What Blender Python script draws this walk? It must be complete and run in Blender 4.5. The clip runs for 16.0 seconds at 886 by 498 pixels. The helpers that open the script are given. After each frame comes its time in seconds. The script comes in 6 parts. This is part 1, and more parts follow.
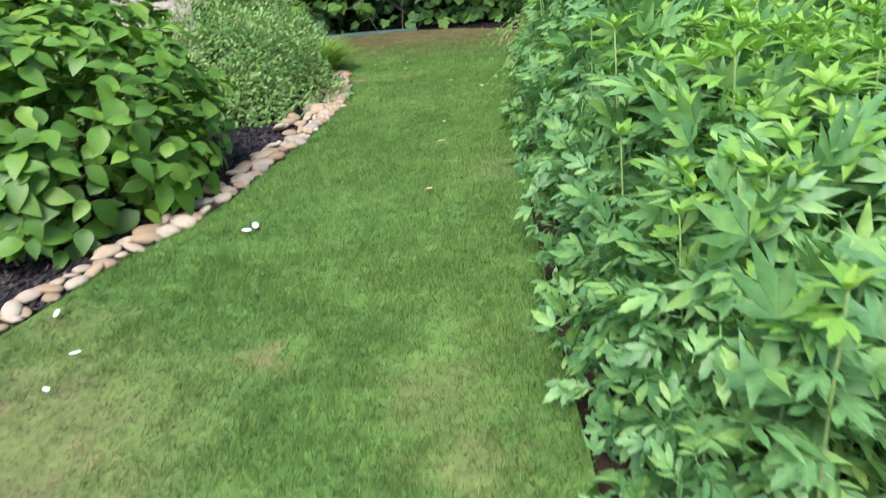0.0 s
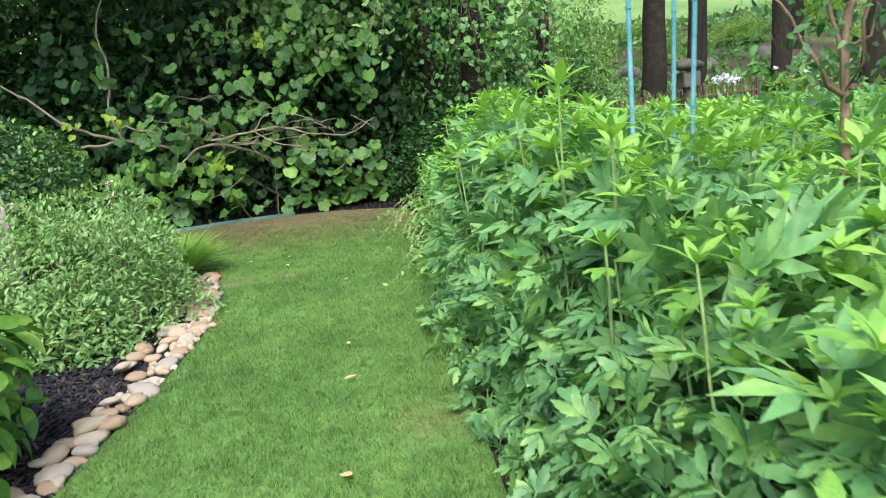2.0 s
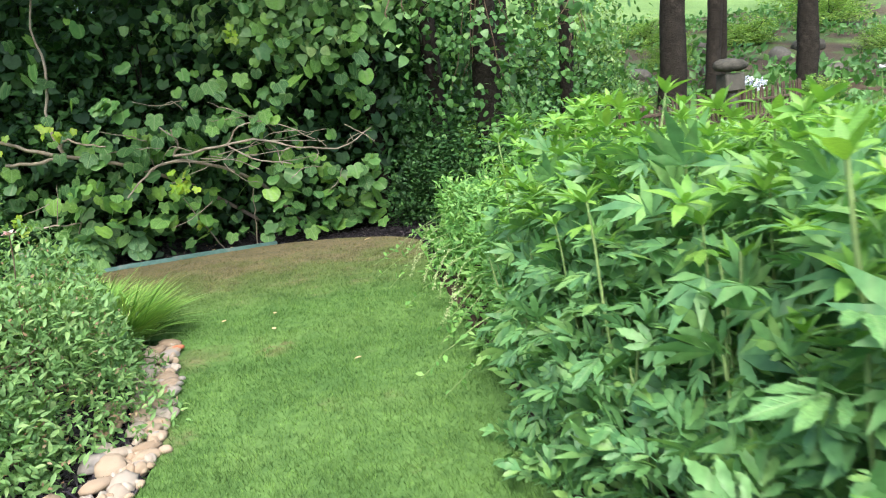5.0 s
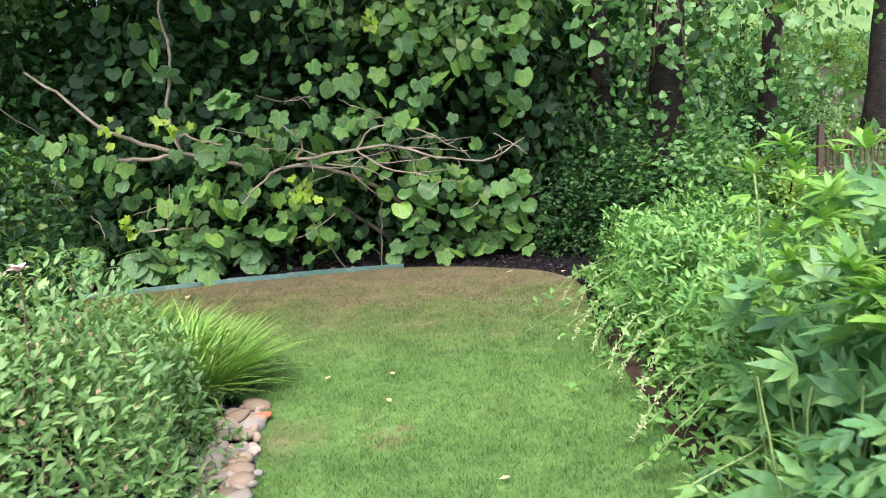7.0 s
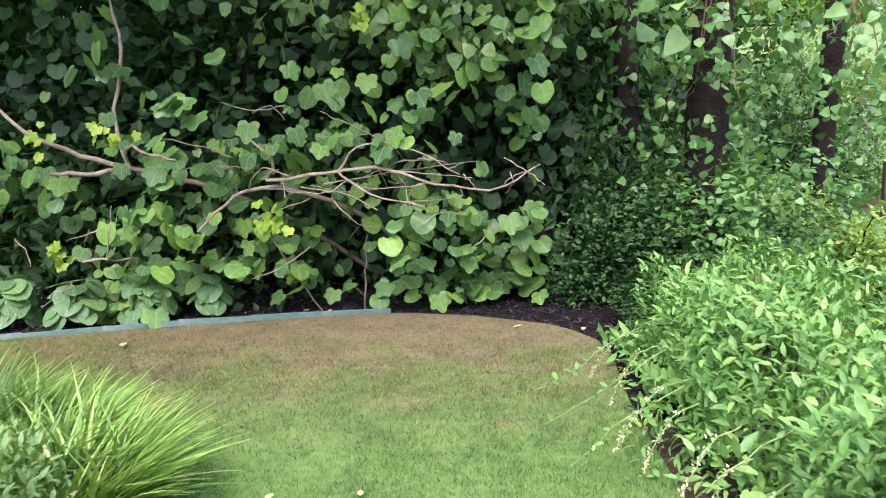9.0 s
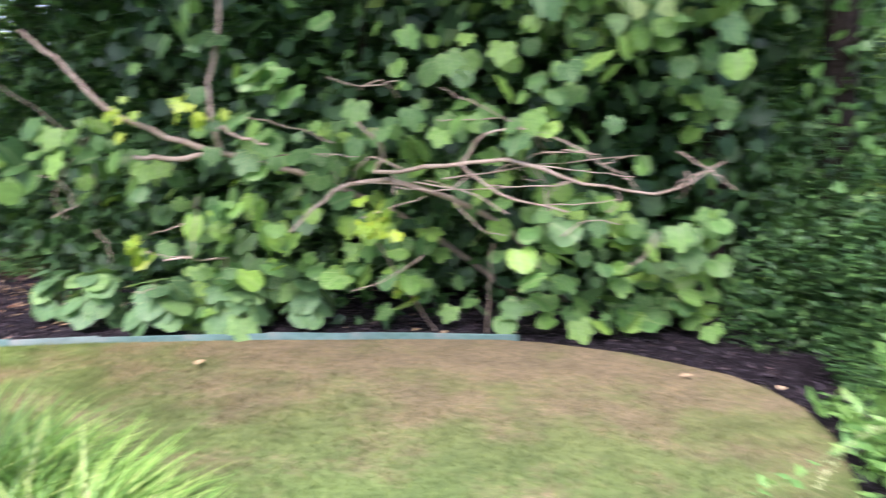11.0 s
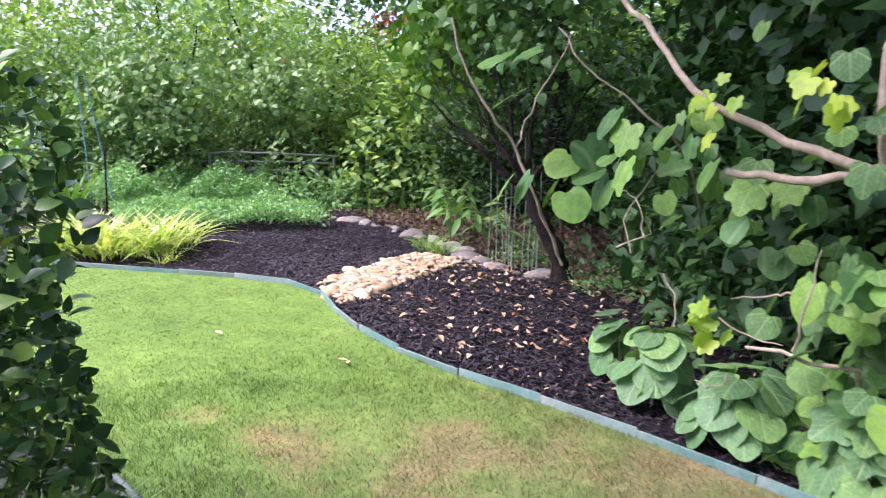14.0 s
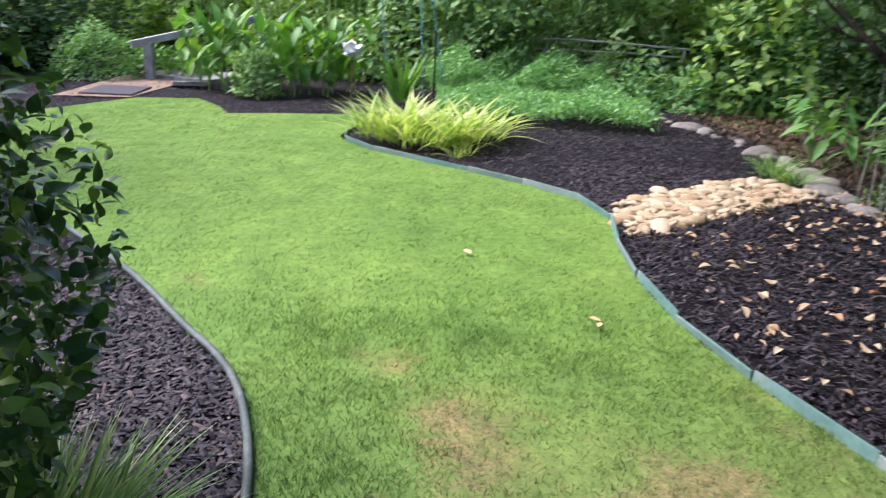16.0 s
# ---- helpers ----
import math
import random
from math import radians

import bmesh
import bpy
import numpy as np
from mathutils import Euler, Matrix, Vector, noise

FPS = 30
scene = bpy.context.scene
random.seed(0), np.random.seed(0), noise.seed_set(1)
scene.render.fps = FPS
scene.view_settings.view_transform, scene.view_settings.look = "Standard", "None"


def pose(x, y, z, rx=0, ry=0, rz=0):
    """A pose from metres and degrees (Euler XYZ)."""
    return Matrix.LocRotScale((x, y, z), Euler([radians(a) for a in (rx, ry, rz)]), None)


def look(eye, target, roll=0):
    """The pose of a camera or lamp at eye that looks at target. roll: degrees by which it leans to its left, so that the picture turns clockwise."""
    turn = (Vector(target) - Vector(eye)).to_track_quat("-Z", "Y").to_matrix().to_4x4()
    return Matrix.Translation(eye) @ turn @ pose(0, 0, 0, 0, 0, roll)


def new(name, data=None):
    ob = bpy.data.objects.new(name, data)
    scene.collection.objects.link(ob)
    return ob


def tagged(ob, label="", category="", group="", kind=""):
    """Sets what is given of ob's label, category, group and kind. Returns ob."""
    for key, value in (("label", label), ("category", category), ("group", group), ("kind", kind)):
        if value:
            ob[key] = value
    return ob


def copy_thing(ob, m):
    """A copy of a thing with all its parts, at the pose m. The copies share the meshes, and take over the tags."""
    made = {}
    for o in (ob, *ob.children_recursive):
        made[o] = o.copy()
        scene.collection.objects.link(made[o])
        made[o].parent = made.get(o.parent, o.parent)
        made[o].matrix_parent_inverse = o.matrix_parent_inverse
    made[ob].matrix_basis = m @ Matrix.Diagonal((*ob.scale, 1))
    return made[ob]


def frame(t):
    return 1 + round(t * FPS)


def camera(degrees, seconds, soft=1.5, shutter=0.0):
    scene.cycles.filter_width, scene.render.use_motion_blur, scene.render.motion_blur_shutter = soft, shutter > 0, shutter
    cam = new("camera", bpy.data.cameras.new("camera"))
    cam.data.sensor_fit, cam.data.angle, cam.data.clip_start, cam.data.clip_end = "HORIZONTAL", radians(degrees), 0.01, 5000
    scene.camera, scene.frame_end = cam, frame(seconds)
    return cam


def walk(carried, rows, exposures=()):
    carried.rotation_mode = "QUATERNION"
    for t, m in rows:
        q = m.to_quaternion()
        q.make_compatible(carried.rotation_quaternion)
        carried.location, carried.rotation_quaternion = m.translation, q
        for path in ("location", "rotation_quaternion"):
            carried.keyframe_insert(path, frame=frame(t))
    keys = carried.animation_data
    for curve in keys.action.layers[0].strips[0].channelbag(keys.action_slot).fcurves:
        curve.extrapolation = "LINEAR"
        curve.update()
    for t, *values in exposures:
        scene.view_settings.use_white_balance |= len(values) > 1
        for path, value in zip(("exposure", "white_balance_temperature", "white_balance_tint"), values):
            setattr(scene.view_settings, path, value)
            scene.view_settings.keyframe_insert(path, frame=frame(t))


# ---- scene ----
cam = camera(63.2, 16.0, soft=1.05, shutter=0.38)
PATH = [
    (0, (0.37, 0.163, 1.419), (0.236, 1.991, 0.621), -5.0),
    (0.5, (0.287, 0.526, 1.437), (0.237, 2.408, 0.763), -4.6),
    (1, (0.256, 0.898, 1.462), (0.255, 2.829, 0.941), -5.1),
    (1.5, (0.155, 1.26, 1.459), (0.343, 3.202, 1.021), -6.7),
    (2, (0.172, 1.588, 1.444), (0.411, 3.532, 1.039), -6.5),
    (2.5, (0.12, 1.911, 1.449), (0.367, 3.859, 1.066), -6.7),
    (3, (0.045, 2.238, 1.474), (0.415, 4.159, 1.062), -6.8),
    (3.2, (0.05, 2.353, 1.469), (0.439, 4.276, 1.083), -6.7),
    (5.3, (-0.063, 3.642, 1.515), (0.225, 5.58, 1.116), -6.1),
    (5.5, (-0.091, 3.8, 1.511), (0.185, 5.745, 1.133), -5.7),
    (6, (-0.102, 4.192, 1.511), (0.105, 6.149, 1.157), -4.8),
    (6.5, (-0.038, 4.547, 1.503), (-0.016, 6.517, 1.158), -4.0),
    (7, (-0.09, 4.905, 1.498), (-0.122, 6.876, 1.155), -3.9),
    (7.5, (-0.059, 5.243, 1.511), (-0.122, 7.215, 1.182), -2.7),
    (8, (-0.007, 5.545, 1.508), (-0.202, 7.505, 1.166), -1.0),
    (8.5, (-0.092, 5.859, 1.508), (-0.176, 7.835, 1.208), -1.5),
    (8.7, (-0.096, 5.981, 1.514), (-0.115, 7.959, 1.221), -1.8),
    (10.8, (-0.18, 7.276, 1.484), (-0.304, 9.248, 1.179), -1.7),
    (11, (-0.227, 7.412, 1.485), (-0.597, 9.353, 1.174), -0.6),
    (11.5, (-0.426, 7.768, 1.485), (-1.2, 9.589, 1.193), 0.1),
    (12, (-0.581, 8.143, 1.482), (-1.712, 9.765, 1.186), 0.9),
    (12.5, (-0.675, 8.522, 1.485), (-2.054, 9.938, 1.18), 1.4),
    (13, (-0.83, 8.889, 1.466), (-2.342, 10.161, 1.154), 1.0),
    (13.5, (-0.918, 9.257, 1.477), (-2.569, 10.339, 1.151), 1.3),
    (14, (-1.109, 9.503, 1.489), (-2.858, 10.419, 1.173), 1.6),
    (14.5, (-1.332, 9.763, 1.491), (-3.163, 10.482, 1.131), 2.3),
    (15, (-1.538, 9.99, 1.487), (-3.434, 10.435, 1.033), 3.2),
    (15.5, (-1.865, 10.129, 1.483), (-3.772, 10.397, 0.944), 3.7),
    (16, (-2.116, 10.249, 1.439), (-4.013, 10.257, 0.805), 3.2),
]
walk(cam, [(t, look(eye, target, roll)) for t, eye, target, roll in PATH], [(0, 1.12, 6250, 15), (1.5, 1.24, 6200, 13), (3, 1.3, 6200, 12), (5.5, 1.4, 6150, 16), (8, 1.5, 6100, 28), (12, 1.9, 5900, 42), (14, 1.7, 5880, 41), (15, 1.58, 5860, 36), (16, 1.36, 5900, 26)])
SKY, SUN = 0.15, 2.6
POLES_NEAR = ((1.40, 4.61, 0.06, 0), (1.72, 4.95, 0.14, 0.02), (1.6, 4.55, 0.16, 0))
# world, sun and exposure
world = bpy.data.worlds.new("sky")
scene.world = world
world.use_nodes = True
wn = world.node_tree.nodes
sky = wn.new("ShaderNodeTexSky")
sky.sky_type = "NISHITA"
sky.sun_disc = False
sky.sun_elevation, sky.sun_rotation = radians(54), radians(191)
sky.air_density, sky.dust_density = 1.2, 3.0
world.node_tree.links.new(sky.outputs[0], wn["Background"].inputs[0])
wn["Background"].inputs[1].default_value = SKY
sun = new("sun", bpy.data.lights.new("sun", "SUN"))
sun.data.energy, sun.data.angle, sun.data.color = SUN, radians(40), (1.0, 0.95, 0.86)
sun.matrix_world = look((-3, -16, 23), (0, 0, 0))


# ---- materials ----
def nodes_of(name, rough=0.6, spec=0.4):
    m = bpy.data.materials.new(name)
    m.use_nodes = True
    n, l = m.node_tree.nodes, m.node_tree.links
    b = n["Principled BSDF"]
    b.inputs["Roughness"].default_value = rough
    b.inputs["Specular IOR Level"].default_value = spec
    return m, n, l, b


def ramp(n, stops):
    r = n.new("ShaderNodeValToRGB")
    e = r.color_ramp.elements
    while len(e) < len(stops):
        e.new(0.5)
    for k, (p, c) in enumerate(stops):
        e[k].position, e[k].color = p, (*c, 1)
    return r


def noise_node(n, l, scale, detail=4, coord="Object", rough=0.6):
    t = n.new("ShaderNodeTexCoord")
    x = n.new("ShaderNodeTexNoise")
    x.inputs["Scale"].default_value, x.inputs["Detail"].default_value = scale, detail
    x.inputs["Roughness"].default_value = rough
    l.new(t.outputs[coord], x.inputs["Vector"])
    return x


def mixed(n, l, a, b, f, mode="MIX"):
    m = n.new("ShaderNodeMix")
    m.data_type, m.blend_type = "RGBA", mode
    for sock, v in ((m.inputs[6], a), (m.inputs[7], b), (m.inputs[0], f)):
        if isinstance(v, (int, float)):
            sock.default_value = v
        elif isinstance(v, tuple):
            sock.default_value = (*v, 1)
        else:
            l.new(v, sock)
    return m.outputs[2]


def bump(n, l, b, height, strength, dist):
    k = n.new("ShaderNodeBump")
    k.inputs["Strength"].default_value, k.inputs["Distance"].default_value = strength, dist
    l.new(height, k.inputs["Height"])
    l.new(k.outputs[0], b.inputs["Normal"])


def leaf_mat(name, stops, rough=0.5, through_light=0.25, spec=0.4, grain=25.0, relief=0.3, veins=0.0):
    """Leaf tissue: each leaf its own shade, mottled, with some light passing through."""
    m, n, l, b = nodes_of(name, rough, spec)
    g, o = n.new("ShaderNodeNewGeometry"), n.new("ShaderNodeObjectInfo")
    add = n.new("ShaderNodeMath")
    add.operation = "ADD"
    l.new(g.outputs["Random Per Island"], add.inputs[0])
    l.new(o.outputs["Random"], add.inputs[1])
    fr = n.new("ShaderNodeMath")
    fr.operation = "FRACT"
    l.new(add.outputs[0], fr.inputs[0])
    r = ramp(n, stops)
    l.new(fr.outputs[0], r.inputs[0])
    x = noise_node(n, l, grain, 3)
    k = ramp(n, [(0.3, (0.72, 0.74, 0.7)), (0.7, (1.12, 1.1, 1.1))])
    l.new(x.outputs[0], k.inputs[0])
    c = mixed(n, l, r.outputs[0], k.outputs[0], 1.0, "MULTIPLY")
    height = x.outputs[0]
    if veins:
        tc, sp = n.new("ShaderNodeTexCoord"), n.new("ShaderNodeSeparateXYZ")
        l.new(tc.outputs["Object"], sp.inputs[0])

        def calc(op, p, q):
            w = n.new("ShaderNodeMath")
            w.operation = op
            for s, v in ((w.inputs[0], p), (w.inputs[1], q)):
                if isinstance(v, (int, float)):
                    s.default_value = v
                else:
                    l.new(v, s)
            return w.outputs[0]

        ang = calc("ARCTAN2", sp.outputs[0], sp.outputs[1])
        far = calc("SQRT", calc("ADD", calc("MULTIPLY", sp.outputs[0], sp.outputs[0]), calc("MULTIPLY", sp.outputs[1], sp.outputs[1])), 0.0)
        main = calc("MULTIPLY", calc("PINGPONG", ang, 0.436), far)
        side = calc("PINGPONG", calc("SUBTRACT", far, calc("MULTIPLY", main, 1.2)), 0.07)
        rib = ramp(n, [(0.006, (1, 1, 1)), (0.03, (0, 0, 0))])
        l.new(main, rib.inputs[0])
        fine = ramp(n, [(0.004, (0.6, 0.6, 0.6)), (0.018, (0, 0, 0))])
        l.new(side, fine.inputs[0])
        net = calc("MAXIMUM", rib.outputs[0], fine.outputs[0])
        blotch = noise_node(n, l, 5, 3)
        patch = ramp(n, [(0.35, (0.75, 0.8, 0.8)), (0.65, (1.12, 1.08, 1.0))])
        l.new(blotch.outputs[0], patch.inputs[0])
        c = mixed(n, l, c, patch.outputs[0], 1.0, "MULTIPLY")
        c = mixed(n, l, c, (0.33, 0.46, 0.20), calc("MULTIPLY", net, veins))
        height = calc("SUBTRACT", x.outputs[0], calc("MULTIPLY", net, 0.9))
    l.new(c, b.inputs["Base Color"])
    bump(n, l, b, height, relief, 0.004)
    if through_light:
        t = n.new("ShaderNodeBsdfTranslucent")
        warm = mixed(n, l, c, (1.25, 1.3, 0.6), 1.0, "MULTIPLY")
        l.new(warm, t.inputs[0])
        s = n.new("ShaderNodeMixShader")
        s.inputs[0].default_value = through_light
        l.new(b.outputs[0], s.inputs[1])
        l.new(t.outputs[0], s.inputs[2])
        l.new(s.outputs[0], n["Material Output"].inputs[0])
    return m


def rough_mat(name, stops, scale, rough=0.85, fine=60.0, relief=0.5, dist=0.01, per_piece=0.0, spec=0.3):
    """Mineral, wood and soil: two scales of mottling, fine relief, a shade of its own for each piece."""
    m, n, l, b = nodes_of(name, rough, spec)
    x, f = noise_node(n, l, scale, 5), noise_node(n, l, fine, 4)
    r = ramp(n, stops)
    l.new(x.outputs[0], r.inputs[0])
    k = ramp(n, [(0.25, (0.7, 0.7, 0.7)), (0.75, (1.2, 1.2, 1.2))])
    l.new(f.outputs[0], k.inputs[0])
    c = mixed(n, l, r.outputs[0], k.outputs[0], 1.0, "MULTIPLY")
    if per_piece:
        g, o = n.new("ShaderNodeNewGeometry"), n.new("ShaderNodeObjectInfo")
        add = n.new("ShaderNodeMath")
        add.operation = "ADD"
        l.new(g.outputs["Random Per Island"], add.inputs[0])
        l.new(o.outputs["Random"], add.inputs[1])
        fr = n.new("ShaderNodeMath")
        fr.operation = "FRACT"
        l.new(add.outputs[0], fr.inputs[0])
        q = ramp(n, stops)
        l.new(fr.outputs[0], q.inputs[0])
        c = mixed(n, l, c, q.outputs[0], per_piece)
    l.new(c, b.inputs["Base Color"])
    bump(n, l, b, f.outputs[0], relief, dist)
    return m


def turf_mat(name, blades):
    """Mown turf: green with paler and brownish worn patches, straw-coloured where it meets the far edging."""
    m, n, l, b = nodes_of(name, 0.8, 0.12)
    big, mid, small = noise_node(n, l, 0.55, 3), noise_node(n, l, 2.2, 5), noise_node(n, l, 60, 3)
    base = ramp(n, TURF)
    l.new(big.outputs[0], base.inputs[0])
    sep = n.new("ShaderNodeSeparateXYZ")
    tc = n.new("ShaderNodeTexCoord")
    l.new(tc.outputs["Object"], sep.inputs[0])

    def math_node(op, a, c):
        k = n.new("ShaderNodeMath")
        k.operation = op
        for s, v in ((k.inputs[0], a), (k.inputs[1], c)):
            if isinstance(v, (int, float)):
                s.default_value = v
            else:
                l.new(v, s)
        return k.outputs[0]

    def band(axis, a, c, lo=0.0, hi=1.0):
        k = n.new("ShaderNodeMapRange")
        for s, v in zip(k.inputs[1:5], (a, c, lo, hi)):
            s.default_value = v
        l.new(sep.outputs[axis], k.inputs[0])
        return k.outputs[0]

    dry = math_node("MULTIPLY", band(1, 9.3, 11.9), band(0, -5.2, -2.4))
    wob = n.new("ShaderNodeVectorMath")
    wob.operation = "MULTIPLY_ADD"
    l.new(noise_node(n, l, 9, 6, rough=0.75).outputs["Color"], wob.inputs[0])
    wob.inputs[1].default_value, wob.inputs[2].default_value = (0.8, 0.8, 0), (-0.4, -0.4, 0)
    warped = n.new("ShaderNodeVectorMath")
    l.new(tc.outputs["Object"], warped.inputs[0])
    l.new(wob.outputs[0], warped.inputs[1])
    bare = 0.0
    for px, py, pr, hard in WORN:
        q = n.new("ShaderNodeVectorMath")
        q.operation = "DISTANCE"
        l.new(warped.outputs[0], q.inputs[0])
        q.inputs[1].default_value = (px, py, 0)
        k = n.new("ShaderNodeMapRange")
        for sock, v in zip(k.inputs[1:5], (pr, pr * 0.35, 0.0, hard)):
            sock.default_value = v
        l.new(q.outputs["Value"], k.inputs[0])
        bare = math_node("MAXIMUM", bare, k.outputs[0])
    worn = math_node("ADD", math_node("ADD", math_node("SUBTRACT", mid.outputs[0], 0.13), math_node("MULTIPLY", dry, 0.36)), math_node("MULTIPLY", bare, 0.24))
    grit = math_node("MULTIPLY", math_node("SUBTRACT", noise_node(n, l, 26, 4, rough=0.7).outputs[0], 0.5), 0.5)
    worn = math_node("ADD", worn, grit)
    wear = ramp(n, [(0.52, (0, 0, 0)), (0.72, (1, 1, 1))])
    l.new(worn, wear.inputs[0])
    tired = mixed(n, l, base.outputs[0], (0.165, 0.155, 0.07), math_node("MULTIPLY", math_node("MAXIMUM", dry, math_node("MULTIPLY", bare, 0.75)), 0.82))
    straw = ramp(n, [(0.3, STRAW_A), (0.7, STRAW_B)])
    l.new(small.outputs[0], straw.inputs[0])
    c = mixed(n, l, tired, straw.outputs[0], math_node("MULTIPLY", wear.outputs[0], 0.55 if blades else 0.8))
    for sc, lo, hi in ((3.2, 0.84, 1.16), (17, 0.8, 1.15)):
        tuft = ramp(n, [(0.32, (lo * 0.97, lo, lo)), (0.68, (hi * 1.03, hi, hi))])
        l.new(noise_node(n, l, sc, 4).outputs[0], tuft.inputs[0])
        c = mixed(n, l, c, tuft.outputs[0], 1.0, "MULTIPLY")
    # brighter by sunlight put into the colour, and yellower turf, towards the far left
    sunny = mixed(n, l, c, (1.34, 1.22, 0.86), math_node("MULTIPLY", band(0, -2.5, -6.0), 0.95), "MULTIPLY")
    if blades:
        g = n.new("ShaderNodeNewGeometry")
        k = ramp(n, [(0.0, (0.54, 0.56, 0.52)), (0.5, (0.98, 0.98, 0.94)), (0.85, (1.22, 1.2, 1.08)), (1.0, (1.75, 1.6, 1.25))])
        l.new(g.outputs["Random Per Island"], k.inputs[0])
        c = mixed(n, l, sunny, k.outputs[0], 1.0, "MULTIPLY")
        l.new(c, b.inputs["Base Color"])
        t = n.new("ShaderNodeBsdfTranslucent")
        l.new(c, t.inputs[0])
        s = n.new("ShaderNodeMixShader")
        s.inputs[0].default_value = 0.3
        l.new(b.outputs[0], s.inputs[1])
        l.new(t.outputs[0], s.inputs[2])
        l.new(s.outputs[0], n["Material Output"].inputs[0])
    else:
        k = ramp(n, [(0.3, (0.74, 0.74, 0.72)), (0.7, (0.94, 0.94, 0.92))])
        l.new(small.outputs[0], k.inputs[0])
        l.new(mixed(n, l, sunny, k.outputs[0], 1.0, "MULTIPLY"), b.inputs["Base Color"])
        bump(n, l, b, small.outputs[0], 0.3, 0.01)
    return m


# worn places of the lawn: x, y, radius, how bare
WORN = ((-0.51, 2.45, 0.17, 0.7), (0.16, 2.22, 0.28, 0.55), (0.27, 1.86, 0.25, 0.7), (-1.35, 1.9, 1.0, 0.8), (-1.5, 2.8, 0.35, 0.5), (0.45, 4.7, 0.3, 0.5), (-4.46, 10.4, 0.4, 0.6), (-4.18, 10.5, 0.34, 0.7), (-4.85, 10.05, 0.22, 0.6), (-3.9, 10.9, 1.0, 0.45), (-4.1, 11.16, 0.4, 0.55), (-3.4, 10.8, 0.5, 0.5), (-3.9, 10.95, 0.4, 0.5), (-2.8, 10.5, 0.4, 0.8), (-0.46, 8.22, 0.14, 0.8), (-1.0, 8.3, 0.28, 0.7), (-1.05, 7.0, 0.25, 0.5))
TURF = [(0.3, (0.085, 0.18, 0.046)), (0.55, (0.112, 0.218, 0.058)), (0.75, (0.138, 0.238, 0.068))]
STRAW_A, STRAW_B = (0.13, 0.108, 0.062), (0.27, 0.22, 0.13)
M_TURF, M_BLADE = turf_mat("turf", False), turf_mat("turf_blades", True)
M_SOIL = rough_mat("woodland_soil", [(0.3, (0.045, 0.033, 0.02)), (0.47, (0.08, 0.06, 0.034)), (0.56, (0.07, 0.11, 0.03)), (0.72, (0.13, 0.19, 0.05))], 0.6, 0.9, 30, 0.8, 0.03)
M_BEDSOIL = rough_mat("garden_soil", [(0.3, (0.03, 0.022, 0.015)), (0.6, (0.07, 0.05, 0.035)), (0.8, (0.11, 0.08, 0.055))], 8, 0.95, 50, 0.8, 0.02, spec=0.1)
M_FARGRASS = rough_mat("far_grass", [(0.3, (0.09, 0.165, 0.04)), (0.55, (0.13, 0.225, 0.058)), (0.75, (0.175, 0.25, 0.08))], 0.35, 0.8, 9, 0.6, 0.04)
M_MULCH = rough_mat("black_mulch", [(0.3, (0.006, 0.005, 0.006)), (0.6, (0.016, 0.013, 0.015)), (0.8, (0.03, 0.022, 0.022))], 9, 0.9, 70, 1.0, 0.02, spec=0.15)
M_CHIP = rough_mat("mulch_chip", [(0.2, (0.008, 0.007, 0.009)), (0.6, (0.026, 0.022, 0.027)), (0.85, (0.058, 0.05, 0.058)), (1.0, (0.14, 0.105, 0.09))], 14, 0.62, 90, 0.6, 0.006, 0.75, spec=0.35)
M_STONE = rough_mat("river_stone", [(0.1, (0.26, 0.19, 0.12)), (0.3, (0.33, 0.25, 0.165)), (0.5, (0.36, 0.295, 0.21)), (0.7, (0.34, 0.305, 0.25)), (0.85, (0.42, 0.365, 0.285)), (0.95, (0.26, 0.245, 0.22))], 7, 0.9, 45, 0.5, 0.008, 0.8, spec=0.15)
M_PALE_STONE = rough_mat("pale_river_stone", [(0.2, (0.30, 0.22, 0.125)), (0.5, (0.41, 0.32, 0.19)), (0.8, (0.49, 0.41, 0.28))], 8, 0.9, 45, 0.4, 0.008, 0.7, spec=0.15)
M_SAND = rough_mat("sandy_path", [(0.3, (0.20, 0.14, 0.10)), (0.7, (0.32, 0.24, 0.17))], 3, 0.95, 60, 0.5, 0.01, spec=0.1)
M_GREY_ROCK = rough_mat("grey_rock", [(0.3, (0.15, 0.14, 0.12)), (0.6, (0.29, 0.27, 0.235)), (0.8, (0.42, 0.39, 0.34))], 5, 0.9, 30, 0.7, 0.014, 0.4, spec=0.15)
M_DARKROCK = rough_mat("mossy_dark_rock", [(0.3, (0.05, 0.05, 0.04)), (0.6, (0.11, 0.105, 0.085)), (0.8, (0.19, 0.18, 0.15))], 5, 0.9, 30, 0.8, 0.02, 0.3, spec=0.15)
M_EDGING = rough_mat("weathered_edging", [(0.3, (0.07, 0.155, 0.128)), (0.55, (0.125, 0.215, 0.185)), (0.75, (0.24, 0.26, 0.225))], 6, 0.75, 40, 0.4, 0.004, 0.35, spec=0.2)
M_PIPE = rough_mat("dark_green_edging", [(0.3, (0.05, 0.07, 0.062)), (0.7, (0.13, 0.16, 0.145))], 8, 0.55, 60, 0.2, 0.003)
M_BARK = rough_mat("bark", [(0.3, (0.013, 0.011, 0.008)), (0.6, (0.03, 0.026, 0.02)), (0.8, (0.055, 0.048, 0.037))], 6, 0.95, 28, 1.0, 0.03, spec=0.15)
M_FIGBARK = rough_mat("fig_bark", [(0.3, (0.22, 0.18, 0.12)), (0.6, (0.36, 0.305, 0.22)), (0.8, (0.48, 0.42, 0.32))], 9, 0.8, 50, 0.5, 0.006)
